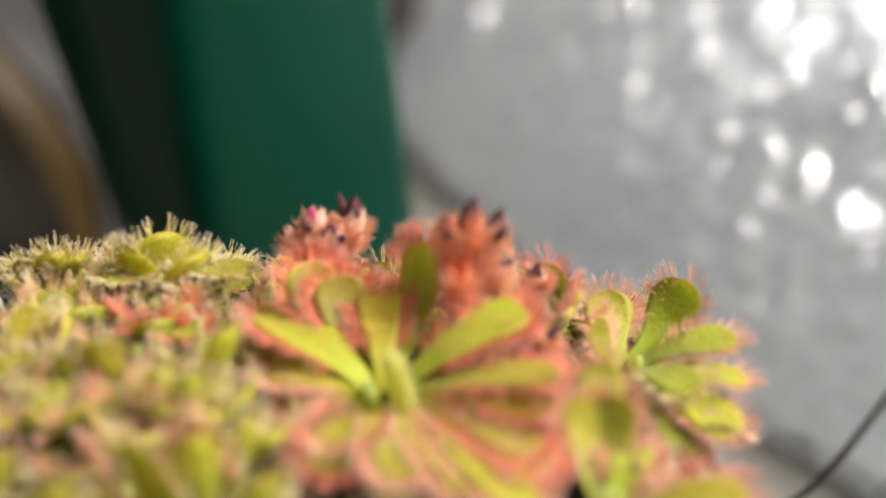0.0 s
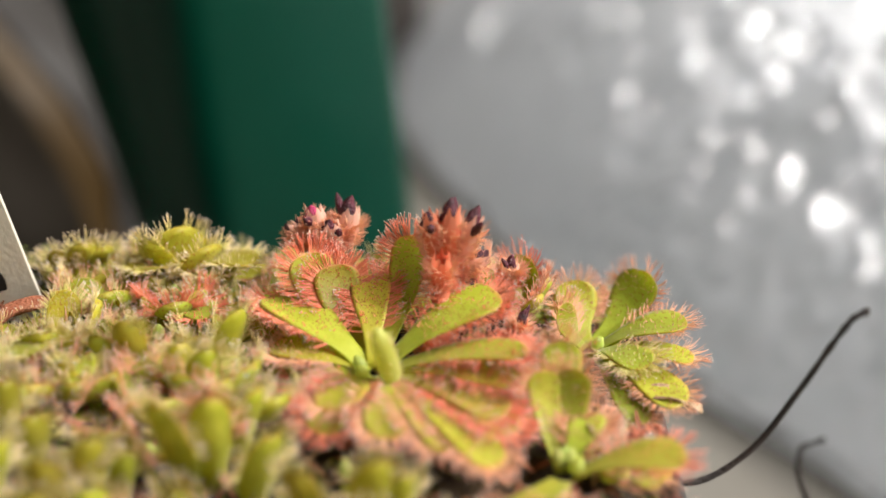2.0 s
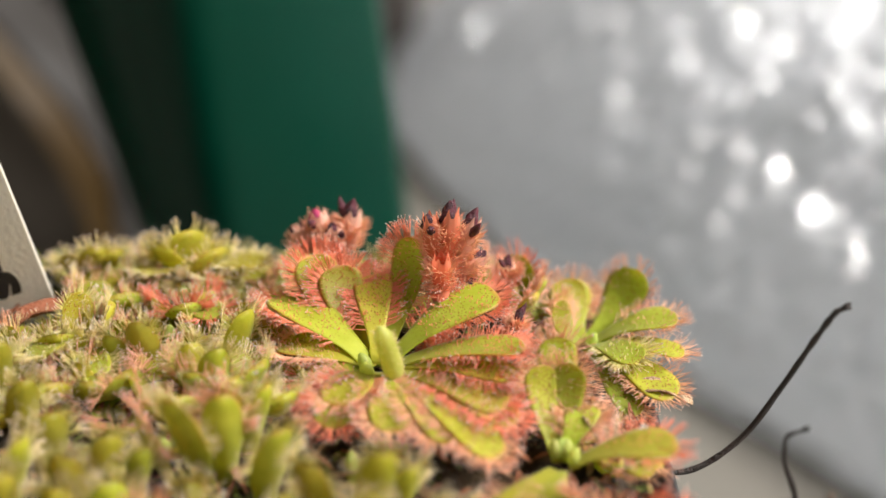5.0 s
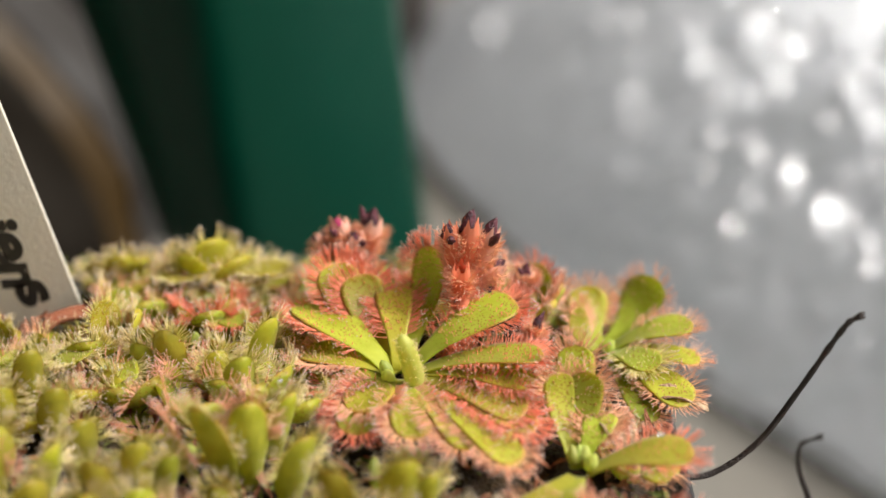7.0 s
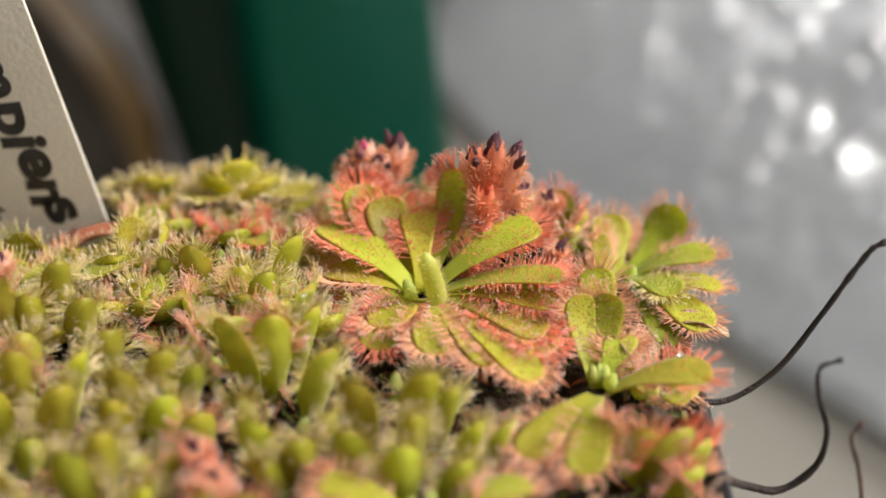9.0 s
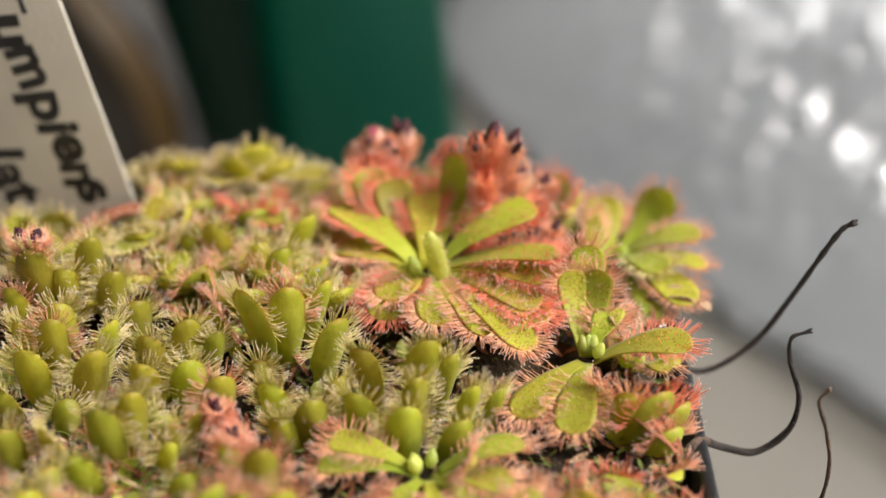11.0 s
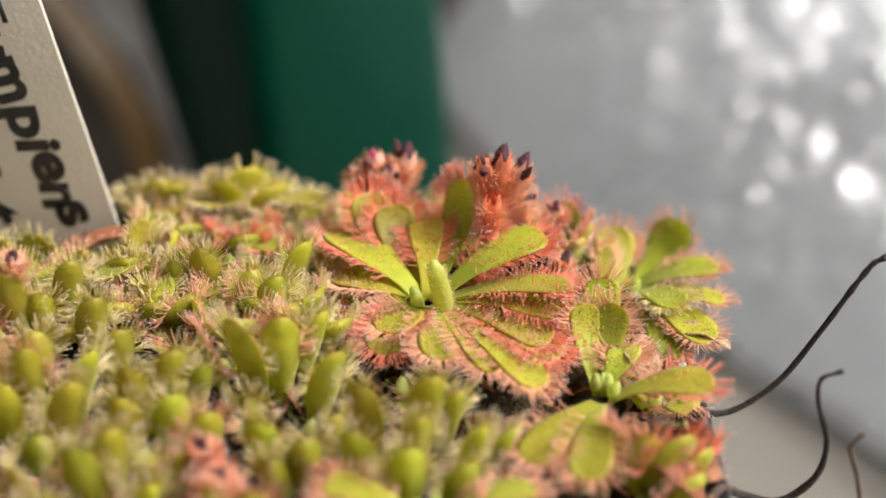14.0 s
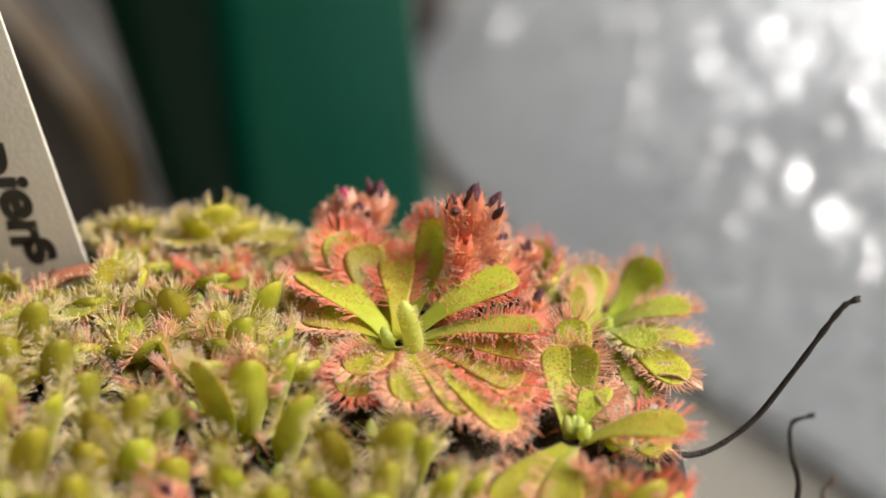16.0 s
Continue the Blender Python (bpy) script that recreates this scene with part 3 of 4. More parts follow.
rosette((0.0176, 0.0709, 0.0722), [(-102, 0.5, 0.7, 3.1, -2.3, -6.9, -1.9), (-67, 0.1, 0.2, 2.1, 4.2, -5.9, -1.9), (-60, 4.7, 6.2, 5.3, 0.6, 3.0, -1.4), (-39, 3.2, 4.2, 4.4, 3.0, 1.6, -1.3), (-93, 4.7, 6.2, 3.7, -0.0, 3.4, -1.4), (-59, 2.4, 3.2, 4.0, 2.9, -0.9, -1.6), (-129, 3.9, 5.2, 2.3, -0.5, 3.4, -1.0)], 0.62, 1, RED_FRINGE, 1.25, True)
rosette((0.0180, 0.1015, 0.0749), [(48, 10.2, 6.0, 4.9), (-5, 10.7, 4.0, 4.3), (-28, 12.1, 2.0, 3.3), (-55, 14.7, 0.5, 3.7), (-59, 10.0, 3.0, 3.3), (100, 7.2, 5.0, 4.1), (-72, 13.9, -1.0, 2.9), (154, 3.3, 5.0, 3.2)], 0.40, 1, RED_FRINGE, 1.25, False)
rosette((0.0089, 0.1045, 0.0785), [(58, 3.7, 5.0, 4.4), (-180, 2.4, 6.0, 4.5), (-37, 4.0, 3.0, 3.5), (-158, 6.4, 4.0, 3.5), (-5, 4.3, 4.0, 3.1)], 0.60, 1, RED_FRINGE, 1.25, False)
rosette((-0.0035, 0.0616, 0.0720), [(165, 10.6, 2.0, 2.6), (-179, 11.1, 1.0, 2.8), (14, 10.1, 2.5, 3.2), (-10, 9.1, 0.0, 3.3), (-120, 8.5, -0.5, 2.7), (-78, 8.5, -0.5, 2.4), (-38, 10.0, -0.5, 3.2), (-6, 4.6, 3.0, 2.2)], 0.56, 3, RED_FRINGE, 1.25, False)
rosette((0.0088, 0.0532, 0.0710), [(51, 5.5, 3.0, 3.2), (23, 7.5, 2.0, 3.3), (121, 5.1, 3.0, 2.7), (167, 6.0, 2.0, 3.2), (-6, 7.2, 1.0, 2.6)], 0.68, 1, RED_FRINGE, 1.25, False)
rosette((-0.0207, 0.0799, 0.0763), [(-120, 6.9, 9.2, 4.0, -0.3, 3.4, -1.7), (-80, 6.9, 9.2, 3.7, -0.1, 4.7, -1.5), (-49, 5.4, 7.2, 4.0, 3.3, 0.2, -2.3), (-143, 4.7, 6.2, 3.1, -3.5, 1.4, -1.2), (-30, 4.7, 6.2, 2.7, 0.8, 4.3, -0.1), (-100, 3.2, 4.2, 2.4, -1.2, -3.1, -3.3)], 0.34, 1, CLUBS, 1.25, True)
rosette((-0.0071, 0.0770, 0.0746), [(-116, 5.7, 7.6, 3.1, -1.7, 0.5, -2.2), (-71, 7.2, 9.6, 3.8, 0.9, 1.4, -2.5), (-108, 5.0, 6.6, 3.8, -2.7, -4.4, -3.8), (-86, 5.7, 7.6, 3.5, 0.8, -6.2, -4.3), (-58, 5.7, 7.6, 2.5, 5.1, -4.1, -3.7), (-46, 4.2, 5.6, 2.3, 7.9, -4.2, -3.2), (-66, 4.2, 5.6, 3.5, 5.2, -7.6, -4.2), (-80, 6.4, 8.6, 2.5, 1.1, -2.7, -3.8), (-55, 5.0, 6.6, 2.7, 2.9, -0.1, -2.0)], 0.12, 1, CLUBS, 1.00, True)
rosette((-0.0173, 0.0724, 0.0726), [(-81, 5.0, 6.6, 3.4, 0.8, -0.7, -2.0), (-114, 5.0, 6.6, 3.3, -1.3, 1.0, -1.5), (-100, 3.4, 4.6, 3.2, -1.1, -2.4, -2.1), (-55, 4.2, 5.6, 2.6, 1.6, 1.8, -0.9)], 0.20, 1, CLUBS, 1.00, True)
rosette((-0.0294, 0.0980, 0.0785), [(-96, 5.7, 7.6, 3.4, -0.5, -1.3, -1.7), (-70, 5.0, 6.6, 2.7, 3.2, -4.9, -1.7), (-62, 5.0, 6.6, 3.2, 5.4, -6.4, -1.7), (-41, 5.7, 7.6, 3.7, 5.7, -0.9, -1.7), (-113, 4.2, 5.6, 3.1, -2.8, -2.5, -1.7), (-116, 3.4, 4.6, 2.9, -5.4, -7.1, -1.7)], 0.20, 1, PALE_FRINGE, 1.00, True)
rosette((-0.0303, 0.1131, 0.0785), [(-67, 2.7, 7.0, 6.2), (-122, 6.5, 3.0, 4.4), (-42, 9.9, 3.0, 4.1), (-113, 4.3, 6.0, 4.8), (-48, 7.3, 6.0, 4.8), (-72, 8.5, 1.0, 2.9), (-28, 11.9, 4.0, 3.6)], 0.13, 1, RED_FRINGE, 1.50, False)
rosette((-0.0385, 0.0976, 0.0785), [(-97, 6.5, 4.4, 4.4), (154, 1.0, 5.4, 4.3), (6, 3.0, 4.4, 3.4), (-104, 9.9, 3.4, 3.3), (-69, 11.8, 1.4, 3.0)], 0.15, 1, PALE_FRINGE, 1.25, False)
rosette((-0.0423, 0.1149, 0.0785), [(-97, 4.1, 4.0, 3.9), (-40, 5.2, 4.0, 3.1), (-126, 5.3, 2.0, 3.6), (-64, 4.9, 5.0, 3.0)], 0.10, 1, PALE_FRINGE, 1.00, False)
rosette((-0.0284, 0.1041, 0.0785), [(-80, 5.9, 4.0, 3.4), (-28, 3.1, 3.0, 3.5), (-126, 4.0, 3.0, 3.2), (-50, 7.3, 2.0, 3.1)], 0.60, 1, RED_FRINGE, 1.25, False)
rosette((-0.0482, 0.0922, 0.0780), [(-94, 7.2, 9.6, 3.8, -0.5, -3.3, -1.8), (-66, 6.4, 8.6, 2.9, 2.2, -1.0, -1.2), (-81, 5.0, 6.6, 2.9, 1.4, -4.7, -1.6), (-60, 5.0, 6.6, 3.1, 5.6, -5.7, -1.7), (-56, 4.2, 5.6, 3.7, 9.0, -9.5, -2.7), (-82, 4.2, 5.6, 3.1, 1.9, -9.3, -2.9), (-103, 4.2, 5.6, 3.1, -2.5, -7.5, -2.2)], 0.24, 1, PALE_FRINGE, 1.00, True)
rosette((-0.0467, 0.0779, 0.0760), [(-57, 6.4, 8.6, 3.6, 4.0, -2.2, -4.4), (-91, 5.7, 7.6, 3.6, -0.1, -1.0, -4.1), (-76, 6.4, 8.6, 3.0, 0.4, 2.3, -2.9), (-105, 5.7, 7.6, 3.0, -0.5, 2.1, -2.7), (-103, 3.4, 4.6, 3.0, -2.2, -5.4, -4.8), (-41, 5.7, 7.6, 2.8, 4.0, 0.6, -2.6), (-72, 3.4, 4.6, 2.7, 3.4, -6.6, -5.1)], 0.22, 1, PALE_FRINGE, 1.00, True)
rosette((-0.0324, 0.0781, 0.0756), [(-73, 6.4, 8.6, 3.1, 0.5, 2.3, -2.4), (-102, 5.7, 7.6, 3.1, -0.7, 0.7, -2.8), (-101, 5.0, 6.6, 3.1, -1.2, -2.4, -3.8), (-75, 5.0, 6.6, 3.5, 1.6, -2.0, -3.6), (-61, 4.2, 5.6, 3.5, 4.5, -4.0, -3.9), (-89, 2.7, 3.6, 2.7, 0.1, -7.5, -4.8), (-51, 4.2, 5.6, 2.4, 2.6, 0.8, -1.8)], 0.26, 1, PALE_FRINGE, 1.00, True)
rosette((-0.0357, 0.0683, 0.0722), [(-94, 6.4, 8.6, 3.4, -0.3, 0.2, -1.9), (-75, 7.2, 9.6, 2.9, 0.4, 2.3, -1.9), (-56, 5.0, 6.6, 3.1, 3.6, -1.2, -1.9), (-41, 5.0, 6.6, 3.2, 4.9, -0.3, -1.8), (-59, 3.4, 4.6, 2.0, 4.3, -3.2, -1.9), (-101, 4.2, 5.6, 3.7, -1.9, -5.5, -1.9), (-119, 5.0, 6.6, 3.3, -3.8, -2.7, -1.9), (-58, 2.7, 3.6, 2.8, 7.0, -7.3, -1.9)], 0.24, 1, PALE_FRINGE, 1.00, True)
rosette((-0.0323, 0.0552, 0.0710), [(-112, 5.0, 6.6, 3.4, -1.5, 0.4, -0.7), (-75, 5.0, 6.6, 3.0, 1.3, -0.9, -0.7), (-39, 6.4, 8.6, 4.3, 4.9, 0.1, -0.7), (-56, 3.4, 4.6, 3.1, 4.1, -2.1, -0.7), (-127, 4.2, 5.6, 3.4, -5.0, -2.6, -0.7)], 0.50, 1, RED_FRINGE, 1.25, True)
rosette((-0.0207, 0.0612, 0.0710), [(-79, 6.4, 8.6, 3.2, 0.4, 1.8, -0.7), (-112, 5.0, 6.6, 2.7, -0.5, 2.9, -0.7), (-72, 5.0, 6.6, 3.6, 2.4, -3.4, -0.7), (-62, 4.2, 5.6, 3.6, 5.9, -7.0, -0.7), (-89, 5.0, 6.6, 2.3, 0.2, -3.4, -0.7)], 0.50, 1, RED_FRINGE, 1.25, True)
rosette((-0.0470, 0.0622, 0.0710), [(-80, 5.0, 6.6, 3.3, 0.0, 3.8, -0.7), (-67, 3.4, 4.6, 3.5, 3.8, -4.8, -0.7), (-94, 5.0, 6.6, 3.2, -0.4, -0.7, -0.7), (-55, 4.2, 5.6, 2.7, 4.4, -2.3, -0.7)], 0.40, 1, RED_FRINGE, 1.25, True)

# low filler rosettes between the large ones
fill = random.Random(21)
made = tries = 0
while made < 58 and tries < 6000:
    tries += 1
    x, y = fill.uniform(-0.064, 0.021), fill.uniform(0.036, 0.119)
    if min((x - a) ** 2 + (y - b) ** 2 for a, b in taken) < 0.0026 ** 2 or (-0.064 < x < -0.041 and 0.098 < y):
        continue
    made += 1
    a0, k = fill.uniform(0, 360), fill.randint(5, 7)
    rosette((x, y, ground(x, y) - 0.0010),
            [(a0 + 360 * i / k + fill.uniform(-15, 15), fill.uniform(3.0, 4.8), fill.uniform(0.6, 2.6), fill.uniform(2.5, 3.4)) for i in range(k)],
            fill.choice((0.08, 0.12, 0.18, 0.3, 0.55) if y > 0.068 else (0.15, 0.4, 0.55, 0.7)), 1, "small sundew rosette crowded between larger ones", 0.36, False)


# broad pale leaves crowding the back of the mound
back, spots = random.Random(5), []
while len(spots) < 20:
    x, y = back.uniform(-0.058, -0.014), back.uniform(0.086, 0.113)
    if (x < -0.041 and y > 0.098) or any((x - a) ** 2 + (y - b) ** 2 < 0.0046 ** 2 for a, b in spots):
        continue
    spots.append((x, y))
    a0, k = back.uniform(0, 360), back.randint(5, 6)
    rosette((x, y, ground(x, y) - 0.0004),
            [(a0 + 360 * i / k + back.uniform(-14, 14), back.uniform(3.6, 5.4), back.uniform(3.0, 5.0), back.uniform(3.8, 5.0)) for i in range(k)],
            back.choice((0.1, 0.2, 0.3, 0.45)), 1, "spoon-leaved pale green sundew rosette crowding the mound", 0.85, False)


# ---- erect flower bud of the large rosette ----
def erect_bud():
    bud = thing("flower_bud_stalk", (-0.0037, 0.0885, 0.0780), "short erect pale green flower bud stalk", "flower bud")
    pts = spline([(0, 0, 0), (0.0002, -0.0003, 0.0022), (-0.0003, -0.0007, 0.0048), (-0.0010, -0.0011, 0.0078)], 22)
    rad = [0.00088 + 0.00022 * math.sin(3.2 * i / 21) + 0.00002 * math.sin(i * 1.9) for i in range(22)]
    for i, q in ((-1, 0.25), (-2, 0.62), (-3, 0.85)):
        rad[i] *= q
    v, f = tube(pts, rad, 14)
    ob = mesh_object("stalk", v, f, BUD, bud, along=[0.0] * len(v))
    roots, ways, lens = [], [], []
    for _ in range(220):
        i = rng.randint(1, 19)
        a = rng.uniform(0, 6.28)
        d = np.array((math.cos(a), math.sin(a), 0.25))
        roots.append(pts[i] + d * rad[i] * 0.9)
        ways.append(d)
        lens.append(rng.uniform(0.0003, 0.0006))
    hairs("fuzz", roots, ways, lens, HAIR[0], ob, 0.00003, 0.00005, False)
    blob((-0.0023, 0.0006, 0.0002), (-0.3, 0, 1), 0.0024, 0.0016, BUD, bud, "young_leaf")
    blob((-0.0026, 0.0016, 0.0010), (-0.5, 0.3, 1), 0.0020, 0.0014, BUD, bud, "young_leaf")
    blob((-0.0004, -0.0008, -0.0012), (0.1, -0.5, 1), 0.0022, 0.0021, BUD, bud, "young_leaf")


erect_bud()


# ---- withered flower heads ----
def calyx(head, foot, way, length, thick, mat, tip_mat, tip_len):
    """A hairy cup of pointed sepals with a withered dark petal twist at its mouth."""
    w = unit(np.array(way, float))
    a = unit(np.cross(w, (0.2, 0.9, 0.3)))
    b = np.cross(w, a)
    foot = np.array(foot)
    rings, sides = 6, 15
    verts, faces = [], []
    for i in range(rings + 1):
        f = i / rings
        for j in range(sides):
            an = 2 * math.pi * j / sides
            tooth = 0.30 * length * f * f * (abs(math.cos(2.5 * an)) - 0.5)
            r = thick / 2 * (0.20 + 0.68 * math.sin(0.45 + 2.1 * f))
            verts.append(foot + w * (length * 0.82 * f + tooth) + r * (math.cos(an) * a + math.sin(an) * b))
    for i in range(rings):
        for j in range(sides):
            j2 = (j + 1) % sides
            faces.append((i * sides + j, i * sides + j2, (i + 1) * sides + j2, (i + 1) * sides + j))
    faces.append(tuple(range(sides - 1, -1, -1)))
    ob = mesh_object("calyx", verts, faces, mat, head)
    roots, ways, lens = [], [], []
    for _ in range(280):
        f, an = 0.85 * rng.random(), rng.uniform(0, 6.28)
        r = thick / 2 * (0.20 + 0.68 * math.sin(0.45 + 2.1 * f))
        d = math.cos(an) * a + math.sin(an) * b
        roots.append(foot + w * length * 0.85 * f + r * d)
        ways.append(d + w * rng.uniform(0.2, 1.2))
        lens.append(rng.uniform(0.0005, 0.0015))
    hairs("hair_coat", roots, ways, lens, HAIR[1], ob, 0.00004, 0.00006, False)
    if tip_len:
        mouth = foot + w * length * 0.66
        n, k = 8, 8
        v, fc = [], []
        for i in range(n):
            f = i / (n - 1)
            c = mouth + w * (tip_len * 0.75 + length * 0.10) * f + a * 0.00035 * math.sin(f * 2.2) + b * 0.0002 * math.sin(f * 5)
            rr = thick * 0.40 * (1 - f) ** 0.65 + 0.00003
            for j in range(k):
                an = 2 * math.pi * j / k + f * 0.9
                wave = 1 + 0.22 * math.sin(3 * an + 4 * f)
                v.append(c + rr * wave * (math.cos(an) * a + 0.5 * math.sin(an) * b))
        fc = [(i * k + j, i * k + (j + 1) % k, (i + 1) * k + (j + 1) % k, (i + 1) * k + j) for i in range(n - 1) for j in range(k)]
        fc += [tuple(range(k - 1, -1, -1)), tuple(range((n - 1) * k, n * k))]
        mesh_object("withered_petal", v, fc, tip_mat, ob, "dark withered petals")
        spin = rng.uniform(0, 6.28)
        lean = math.cos(spin) * a + math.sin(spin) * b
        start = foot + w * length * 0.66 + lean * thick * 0.34
        pts = [start + (w * 0.8 + lean * 0.5) * tip_len * 0.95 * q for q in (0, 0.35, 0.7, 1)]
        v, fc = tube(pts, [thick * 0.12, thick * 0.2, thick * 0.13, 0.00003], 6)
        mesh_object("withered_petal", v, fc, WITHER, ob, "dark withered petals")


def flower_head(label, foot, top, cups, stem_mat, stem_r=0.0007):
    head = thing("withered_flower_head", foot, label, "flower head")
    f0, t0 = np.zeros(3), np.array(top) - np.array(foot)
    pts = spline([f0, t0 * 0.45 + np.array((0.0003, 0, 0)), t0], 14)
    v, f = tube(pts, [stem_r * (1 - 0.028 * i) for i in range(14)], 9)
    stem = mesh_object("stem", v, f, stem_mat, head)
    roots, ways, lens = [], [], []
    for _ in range(int(260 * stem_r / 0.0007)):
        i, a = rng.randint(0, 13), rng.uniform(0, 6.28)
        d = np.array((math.cos(a), math.sin(a), 0.3))
        roots.append(pts[i] + d * stem_r * 0.85)
        ways.append(d)
        lens.append(rng.uniform(0.0006, 0.0016))
    hairs("hair_coat", roots, ways, lens, HAIR[2], stem, 0.00004, 0.00007)
    for place, way, length, thick, mat, tip_mat, tip_len in cups:
        calyx(head, np.array(place) - np.array(foot), way, length * 1.2, thick * 1.02, mat, tip_mat, tip_len)


flower_head("withered orange-red sundew flower head with black tips", (0.0004, 0.0945, 0.0780), (0.0020, 0.0990, 0.0868), [
    ((0.0010, 0.0998, 0.0862), (-0.10, 0.0, 1), 0.0058, 0.0026, CALYX, WITHER, 0.0016),
    ((0.0021, 0.0997, 0.0864), (0.10, 0.0, 1), 0.0062, 0.0027, CALYX, WITHER, 0.0030),
    ((0.0031, 0.1000, 0.0862), (0.40, 0.05, 1), 0.0056, 0.0026, CALYX_PALE, WITHER, 0.0030),
    ((0.0032, 0.1003, 0.0848), (0.75, 0.05, 0.55), 0.0036, 0.0023, CALYX_PALE, WITHER, 0.0016),
    ((0.0014, 0.0988, 0.0836), (0.05, -0.3, 1), 0.0050, 0.0026, CALYX, WITHER, 0.0),
    ((0.0026, 0.0995, 0.0826), (0.6, 0.0, 0.35), 0.0028, 0.0022, CALYX_PALE, WITHER, 0.0014)], CALYX, 0.0012)
flower_head("withered pinkish sundew flower head with dark purple tips", (-0.0105, 0.1070, 0.0785), (-0.0107, 0.1088, 0.0845), [
    ((-0.0120, 0.1085, 0.0838), (-0.18, 0.0, 1), 0.0048, 0.0030, CALYX_PALE, MAGENTA, 0.0016),
    ((-0.0097, 0.1088, 0.0840), (0.22, 0.0, 1), 0.0046, 0.0030, CALYX_PALE, WITHER, 0.0030),
    ((-0.0134, 0.1086, 0.0838), (-0.7, 0.0, 0.8), 0.0036, 0.0024, CALYX_PALE, WITHER, 0.0012),
    ((-0.0108, 0.1082, 0.0838), (0.0, -0.3, 1), 0.0040, 0.0026, CALYX_PALE, WITHER, 0.0012)], CALYX_PALE)
flower_head("shrivelled sundew flower with a black petal tip", (0.0085, 0.0985, 0.0772), (0.0097, 0.0975, 0.0796), [
    ((0.0096, 0.0976, 0.0792), (0.45, -0.1, 1), 0.0018, 0.0018, CALYX, WITHER, 0.0022)], CALYX)
flower_head("shrivelled sundew flower with a dark petal tip", (0.0085, 0.1062, 0.0785), (0.0094, 0.1052, 0.0822), [
    ((0.0094, 0.1052, 0.0820), (0.1, -0.1, 1), 0.0016, 0.0018, CALYX_PALE, WITHER, 0.0020)], CALYX_PALE)
flower_head("small withered pinkish flower with dark tips", (-0.0500, 0.0835, 0.0790), (-0.0495, 0.0832, 0.0850), [
    ((-0.0497, 0.0832, 0.0838), (-0.15, 0, 1), 0.0030, 0.0024, CALYX_PALE, WITHER, 0.0016),
    ((-0.0490, 0.0832, 0.0842), (0.35, 0, 1), 0.0028, 0.0020, CALYX_PALE, WITHER, 0.0012)], CALYX_PALE)


flower_head("shrivelled dark flower tip among the front leaves", (-0.0250, 0.0655, 0.0730), (-0.0251, 0.0648, 0.0768), [
    ((-0.0251, 0.0648, 0.0762), (0.2, -0.1, 1), 0.0012, 0.0015, CALYX_PALE, WITHER, 0.0018)], CALYX_PALE)
flower_head("shrivelled dark flower tip low among the front leaves", (-0.0231, 0.0640, 0.0715), (-0.0232, 0.0632, 0.0748), [
    ((-0.0232, 0.0632, 0.0744), (0.3, -0.2, 1), 0.0011, 0.0014, CALYX, WITHER, 0.0016)], CALYX)


def dry_leaf(place, az, reach, drop, width, mat, label):
    """A shrivelled hanging leaf, curled across its width."""
    ob = thing("dry_leaf", place, label, "dry leaf", "shrivelled leaves on the pot")
    a = radians(az)
    out, side = np.array((math.cos(a), math.sin(a), 0)), np.array((-math.sin(a), math.cos(a), 0))
    verts, faces = [], []
    for i in range(11):
        f = i / 10
        c = out * reach * f * 0.001 + np.array((0, 0, 0.001)) * (0.8 * math.sin(2.5 * f) - drop * f * f)
        w = 0.0005 * width * (0.25 + 0.75 * math.sin(math.pi * min(1, 0.1 + 0.85 * f)))
        for j in range(7):
            v = -1 + j / 3
            crinkle = 0.00022 * math.sin(9 * f + 4 * v + az)
            verts.append(c + side * w * v + np.array((0, 0, 1)) * (0.5 * w * v * v + crinkle))
    for i in range(10):
        for j in range(6):
            k = i * 7 + j
            faces.append((k, k + 7, k + 8, k + 1))
    blade = mesh_object("blade", verts, faces, mat, ob)
    solid = blade.modifiers.new("thickness", "SOLIDIFY")
    solid.thickness = 0.00018


dry_leaf((0.0165, 0.0850, 0.0770), -62, 6.0, 3.0, 3.6, DRYPALE, "pale brown dry shrivelled leaf hanging below a rosette")
dry_leaf((0.0215, 0.0915, 0.0752), -6, 7.5, 1.6, 2.4, DRYPALE, "pale orange dry leaf curling over the rim")
dry_leaf((0.0180, 0.0700, 0.0735), -40, 6.0, 2.5, 3.0, DEADLEAF, "reddish brown dead leaf hanging at the rim")
dry_leaf((-0.0420, 0.1030, 0.0795), -140, 6.5, 0.6, 3.0, DEADLEAF, "reddish brown dead leaf lying beside the label")
dry_leaf((-0.0180, 0.0690, 0.0740), -30, 5.5, 1.4, 2.8, DEADLEAF, "reddish brown dead leaf among the front rosettes")
dry_leaf((-0.0060, 0.0575, 0.0722), -160, 5.0, 1.2, 2.0, DEADLEAF, "dark red dead leaf among the front rosettes")


def water_drop(place, size):
    bm = bmesh.new()
    bmesh.ops.create_uvsphere(bm, u_segments=14, v_segments=10, radius=size)
    for v in bm.verts:
        v.co.z *= 0.82 if v.co.z > 0 else 0.55
    ob = part("water_drop", bm, WATER)
    ob.location = place
    tagged(ob, "clear round water drop resting on a leaf", "water drop", "water drops on the leaves")


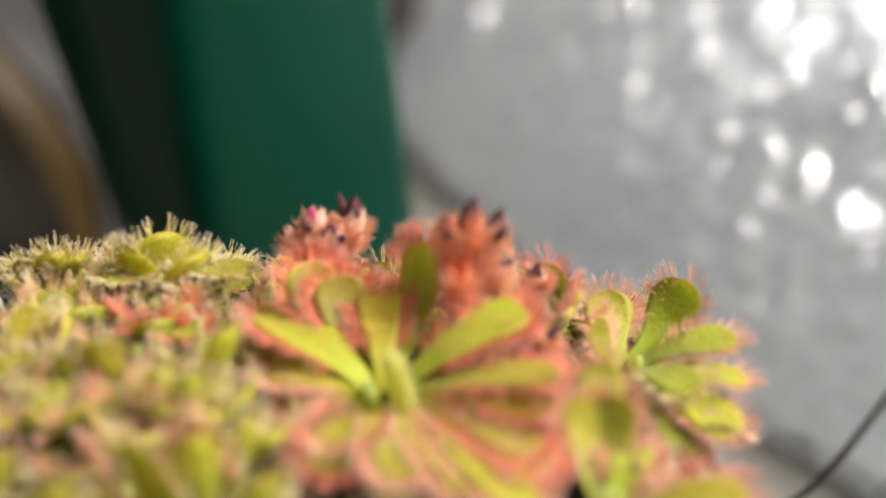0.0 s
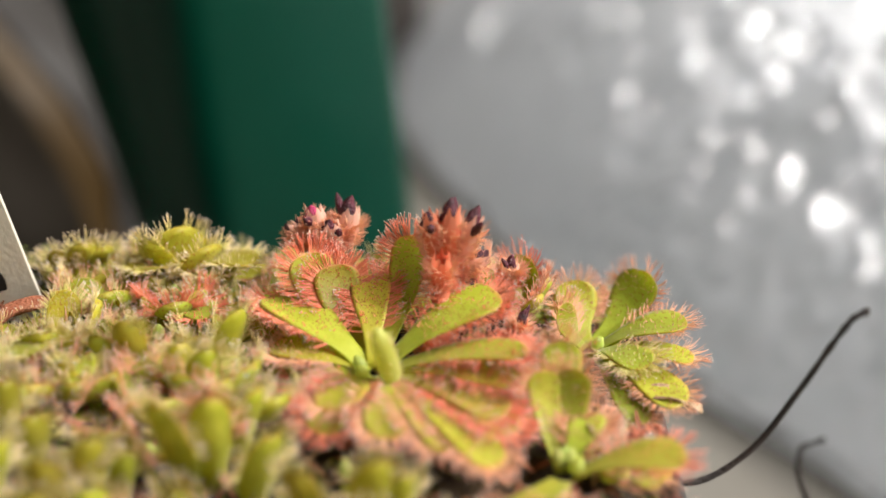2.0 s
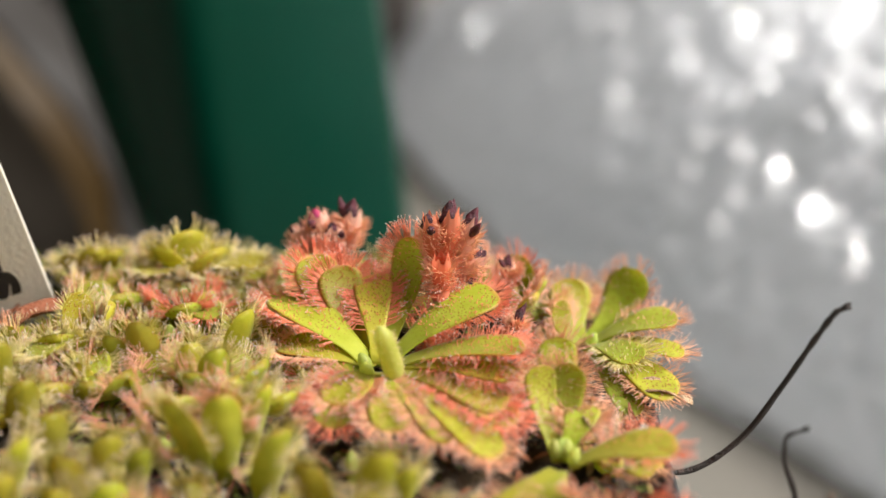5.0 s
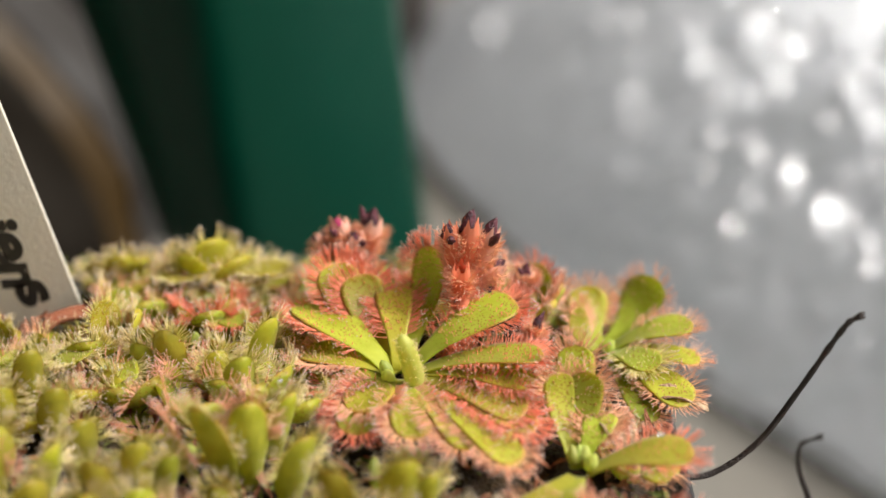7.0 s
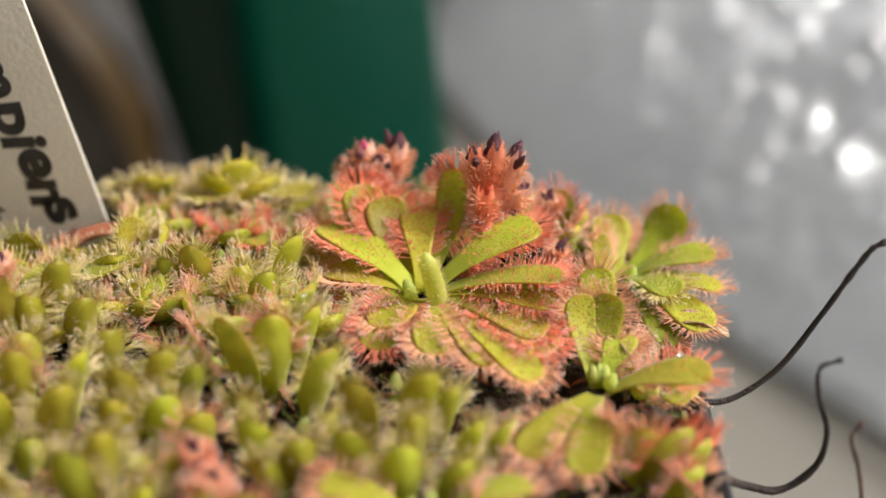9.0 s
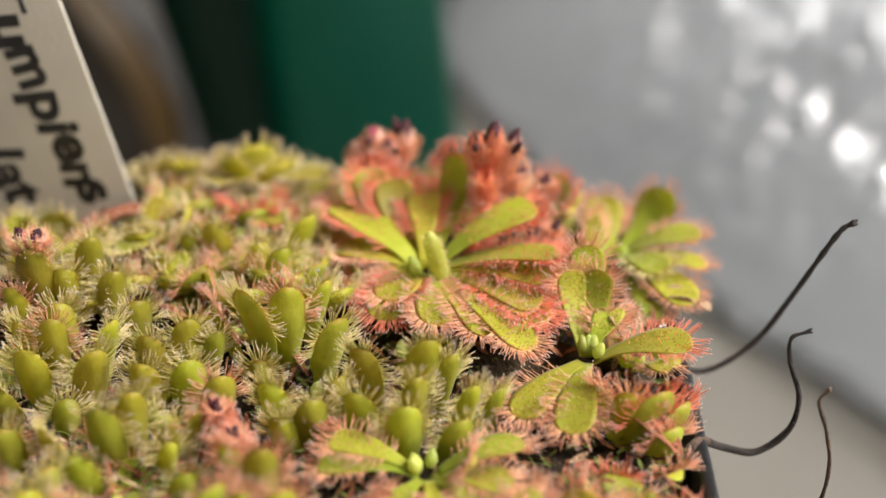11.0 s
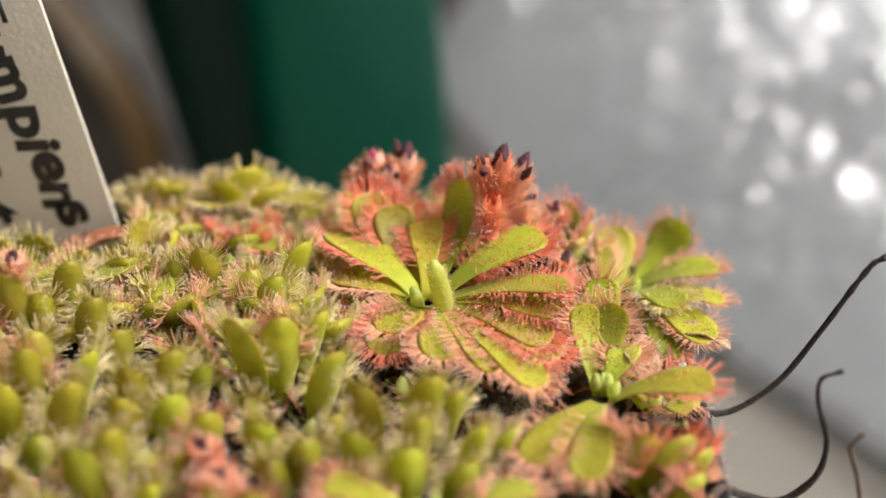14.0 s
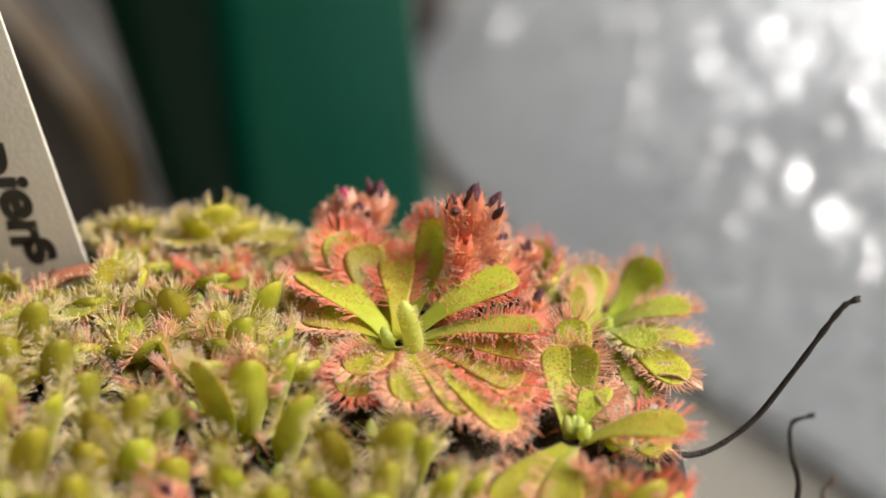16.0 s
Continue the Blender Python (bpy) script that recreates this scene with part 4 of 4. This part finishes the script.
for place, size in (((-0.0368, 0.0885, 0.0812), 0.00034), ((-0.0315, 0.0729, 0.0762), 0.00034), ((0.0060, 0.0796, 0.0747), 0.00030), ((-0.0172, 0.0844, 0.0822), 0.00026), ((-0.0168, 0.0672, 0.0742), 0.00028),
                    ((0.0215, 0.0790, 0.0792), 0.00036), ((-0.0355, 0.0890, 0.0806), 0.00024), ((-0.0130, 0.0755, 0.0772), 0.00022)):
    water_drop(place, size)



# ---- dried flower stalks hanging over the rim ----
def stalk(label, points, r0, r1, mat, fork=0.0, brown=0):
    root = points[0]
    s = thing("dried_flower_stalk", root, label, "dried stalk", "dried flower stalks over the rim")
    p = spline([np.array(q) - np.array(root) for q in points], 46)
    rad = [r0 + (r1 - r0) * i / 45 + 0.00009 * noise.noise(Vector((i * 0.45, r0 * 5e3, 1))) for i in range(46)]
    if brown:
        v, f = tube(p[:brown + 1], rad[:brown + 1], 8)
        mesh_object("stalk_foot", v, f, SCAPE_BROWN, s, "brown faded lower stalk")
    v, f = tube(p[brown:], rad[brown:], 8)
    mesh_object("stalk", v, f, mat, s)
    tip, way = p[-1], unit(p[-1] - p[-3])
    for d in ((0.5, 0.2, 0.5), (0.6, -0.2, -0.3)):
        e = tip + (way * 0.6 + np.array(d) * 0.7) * fork
        v, f = tube([tip, (tip + e) / 2 + np.array((0, 0, 0.1 * fork)), e], [r1 * 1.2, r1 * 1.1, r1 * 0.3], 6)
        mesh_object("tip", v, f, mat, s)


stalk("thin black dried flower stalk curving up from the rim", [(0.0235, 0.0870, 0.0680), (0.0290, 0.0880, 0.0671), (0.0341, 0.0882, 0.0713), (0.0377, 0.0882, 0.0780), (0.0402, 0.0881, 0.0835), (0.0418, 0.0881, 0.0866), (0.0427, 0.0880, 0.0874)], 0.00036, 0.00030, SCAPE, 0.0008)
stalk("thin dark dried flower stalk looping over the pot rim", [(0.0228, 0.0665, 0.0640), (0.0233, 0.0690, 0.0672), (0.0250, 0.0706, 0.0700), (0.0290, 0.0760, 0.0650), (0.0331, 0.0770, 0.0636), (0.0364, 0.0770, 0.0669), (0.0369, 0.0770, 0.0716), (0.0353, 0.0770, 0.0762), (0.0350, 0.0770, 0.0792), (0.0365, 0.0770, 0.0801)], 0.00060, 0.00018, SCAPE, 0.0007, 12)
stalk("thin faded brown dried flower stalk with a dark tip", [(0.0262, 0.0700, 0.0560), (0.0340, 0.0715, 0.0535), (0.0385, 0.0720, 0.0564), (0.0398, 0.0720, 0.0616), (0.0399, 0.0720, 0.0663), (0.0389, 0.0720, 0.0708), (0.0376, 0.0720, 0.0745), (0.0382, 0.0720, 0.0760)], 0.00030, 0.00018, SCAPE_BROWN, 0.0006)


# ---- plant label ----
def plant_label():
    """A cream plastic stake, leaning, lettered in black marker down its length."""
    s = thing("plant_label", (-0.0448, 0.1062, 0.0800), "cream plastic plant label with black handwriting, stuck in the peat", "plant label")
    # local: x runs down the length towards the peat, z towards the writing's top, y away from the viewer
    s.rotation_euler = (0, radians(LABEL_ANGLE), radians(LABEL_TURN))
    bm = box(-0.075, 0.016, 0.0, 0.0005, -0.0215, 0.0, 0.00012)
    part("stake", bm, LABEL, s)

    def write(ch, along, low, size, turn=0.0, wide=1.0):
        cu = bpy.data.curves.new("letter", "FONT")
        cu.body, cu.size, cu.extrude, cu.offset, cu.resolution_u = ch, size, 0.00002, 0.00030, 5
        tmp = bpy.data.objects.new("letter", cu)
        scene.collection.objects.link(tmp)
        me = bpy.data.meshes.new_from_object(tmp.evaluated_get(bpy.context.evaluated_depsgraph_get()))
        bpy.data.objects.remove(tmp)
        me.materials.clear()
        me.materials.append(INK)
        ob = new("letter", me)
        ob.parent = s
        ob.matrix_basis = pose(along, -0.00003, low, 90, turn, 0) @ Matrix.Diagonal((wide, 1, 1, 1))
        return ob
    for ch, x, low, sz, tn, wd in (("u", -0.0252, -0.0083, 0.0062, 6, 1.25), ("m", -0.0206, -0.0083, 0.0062, -4, 1.0), ("p", -0.0148, -0.0080, 0.0062, 5, 1.15),
                                   ("i", -0.0106, -0.0084, 0.0064, 8, 1.1), ("e", -0.0083, -0.0079, 0.0062, -6, 1.15), ("n", -0.0046, -0.0079, 0.0058, 8, 1.05), ("s", -0.0013, -0.0074, 0.0060, -8, 1.2),
                                   ("l", -0.0072, -0.0170, 0.0060, 10, 1.1), ("a", -0.0046, -0.0172, 0.0060, 4, 1.1), ("t", -0.0012, -0.0172, 0.0064, -4, 1.1)):
        write(ch, x * 1.0 - (0.0017 if low > -0.012 else 0.0030), low - 0.0003 + 0.06 * (x + 0.013), sz * 1.2, tn, wd)
    part("ink_stroke", box(-0.0290, -0.0262, -0.00006, 0.0, -0.0050, -0.0044), INK, s)


LABEL_ANGLE, LABEL_TURN = 78.4, 0.0
plant_label()
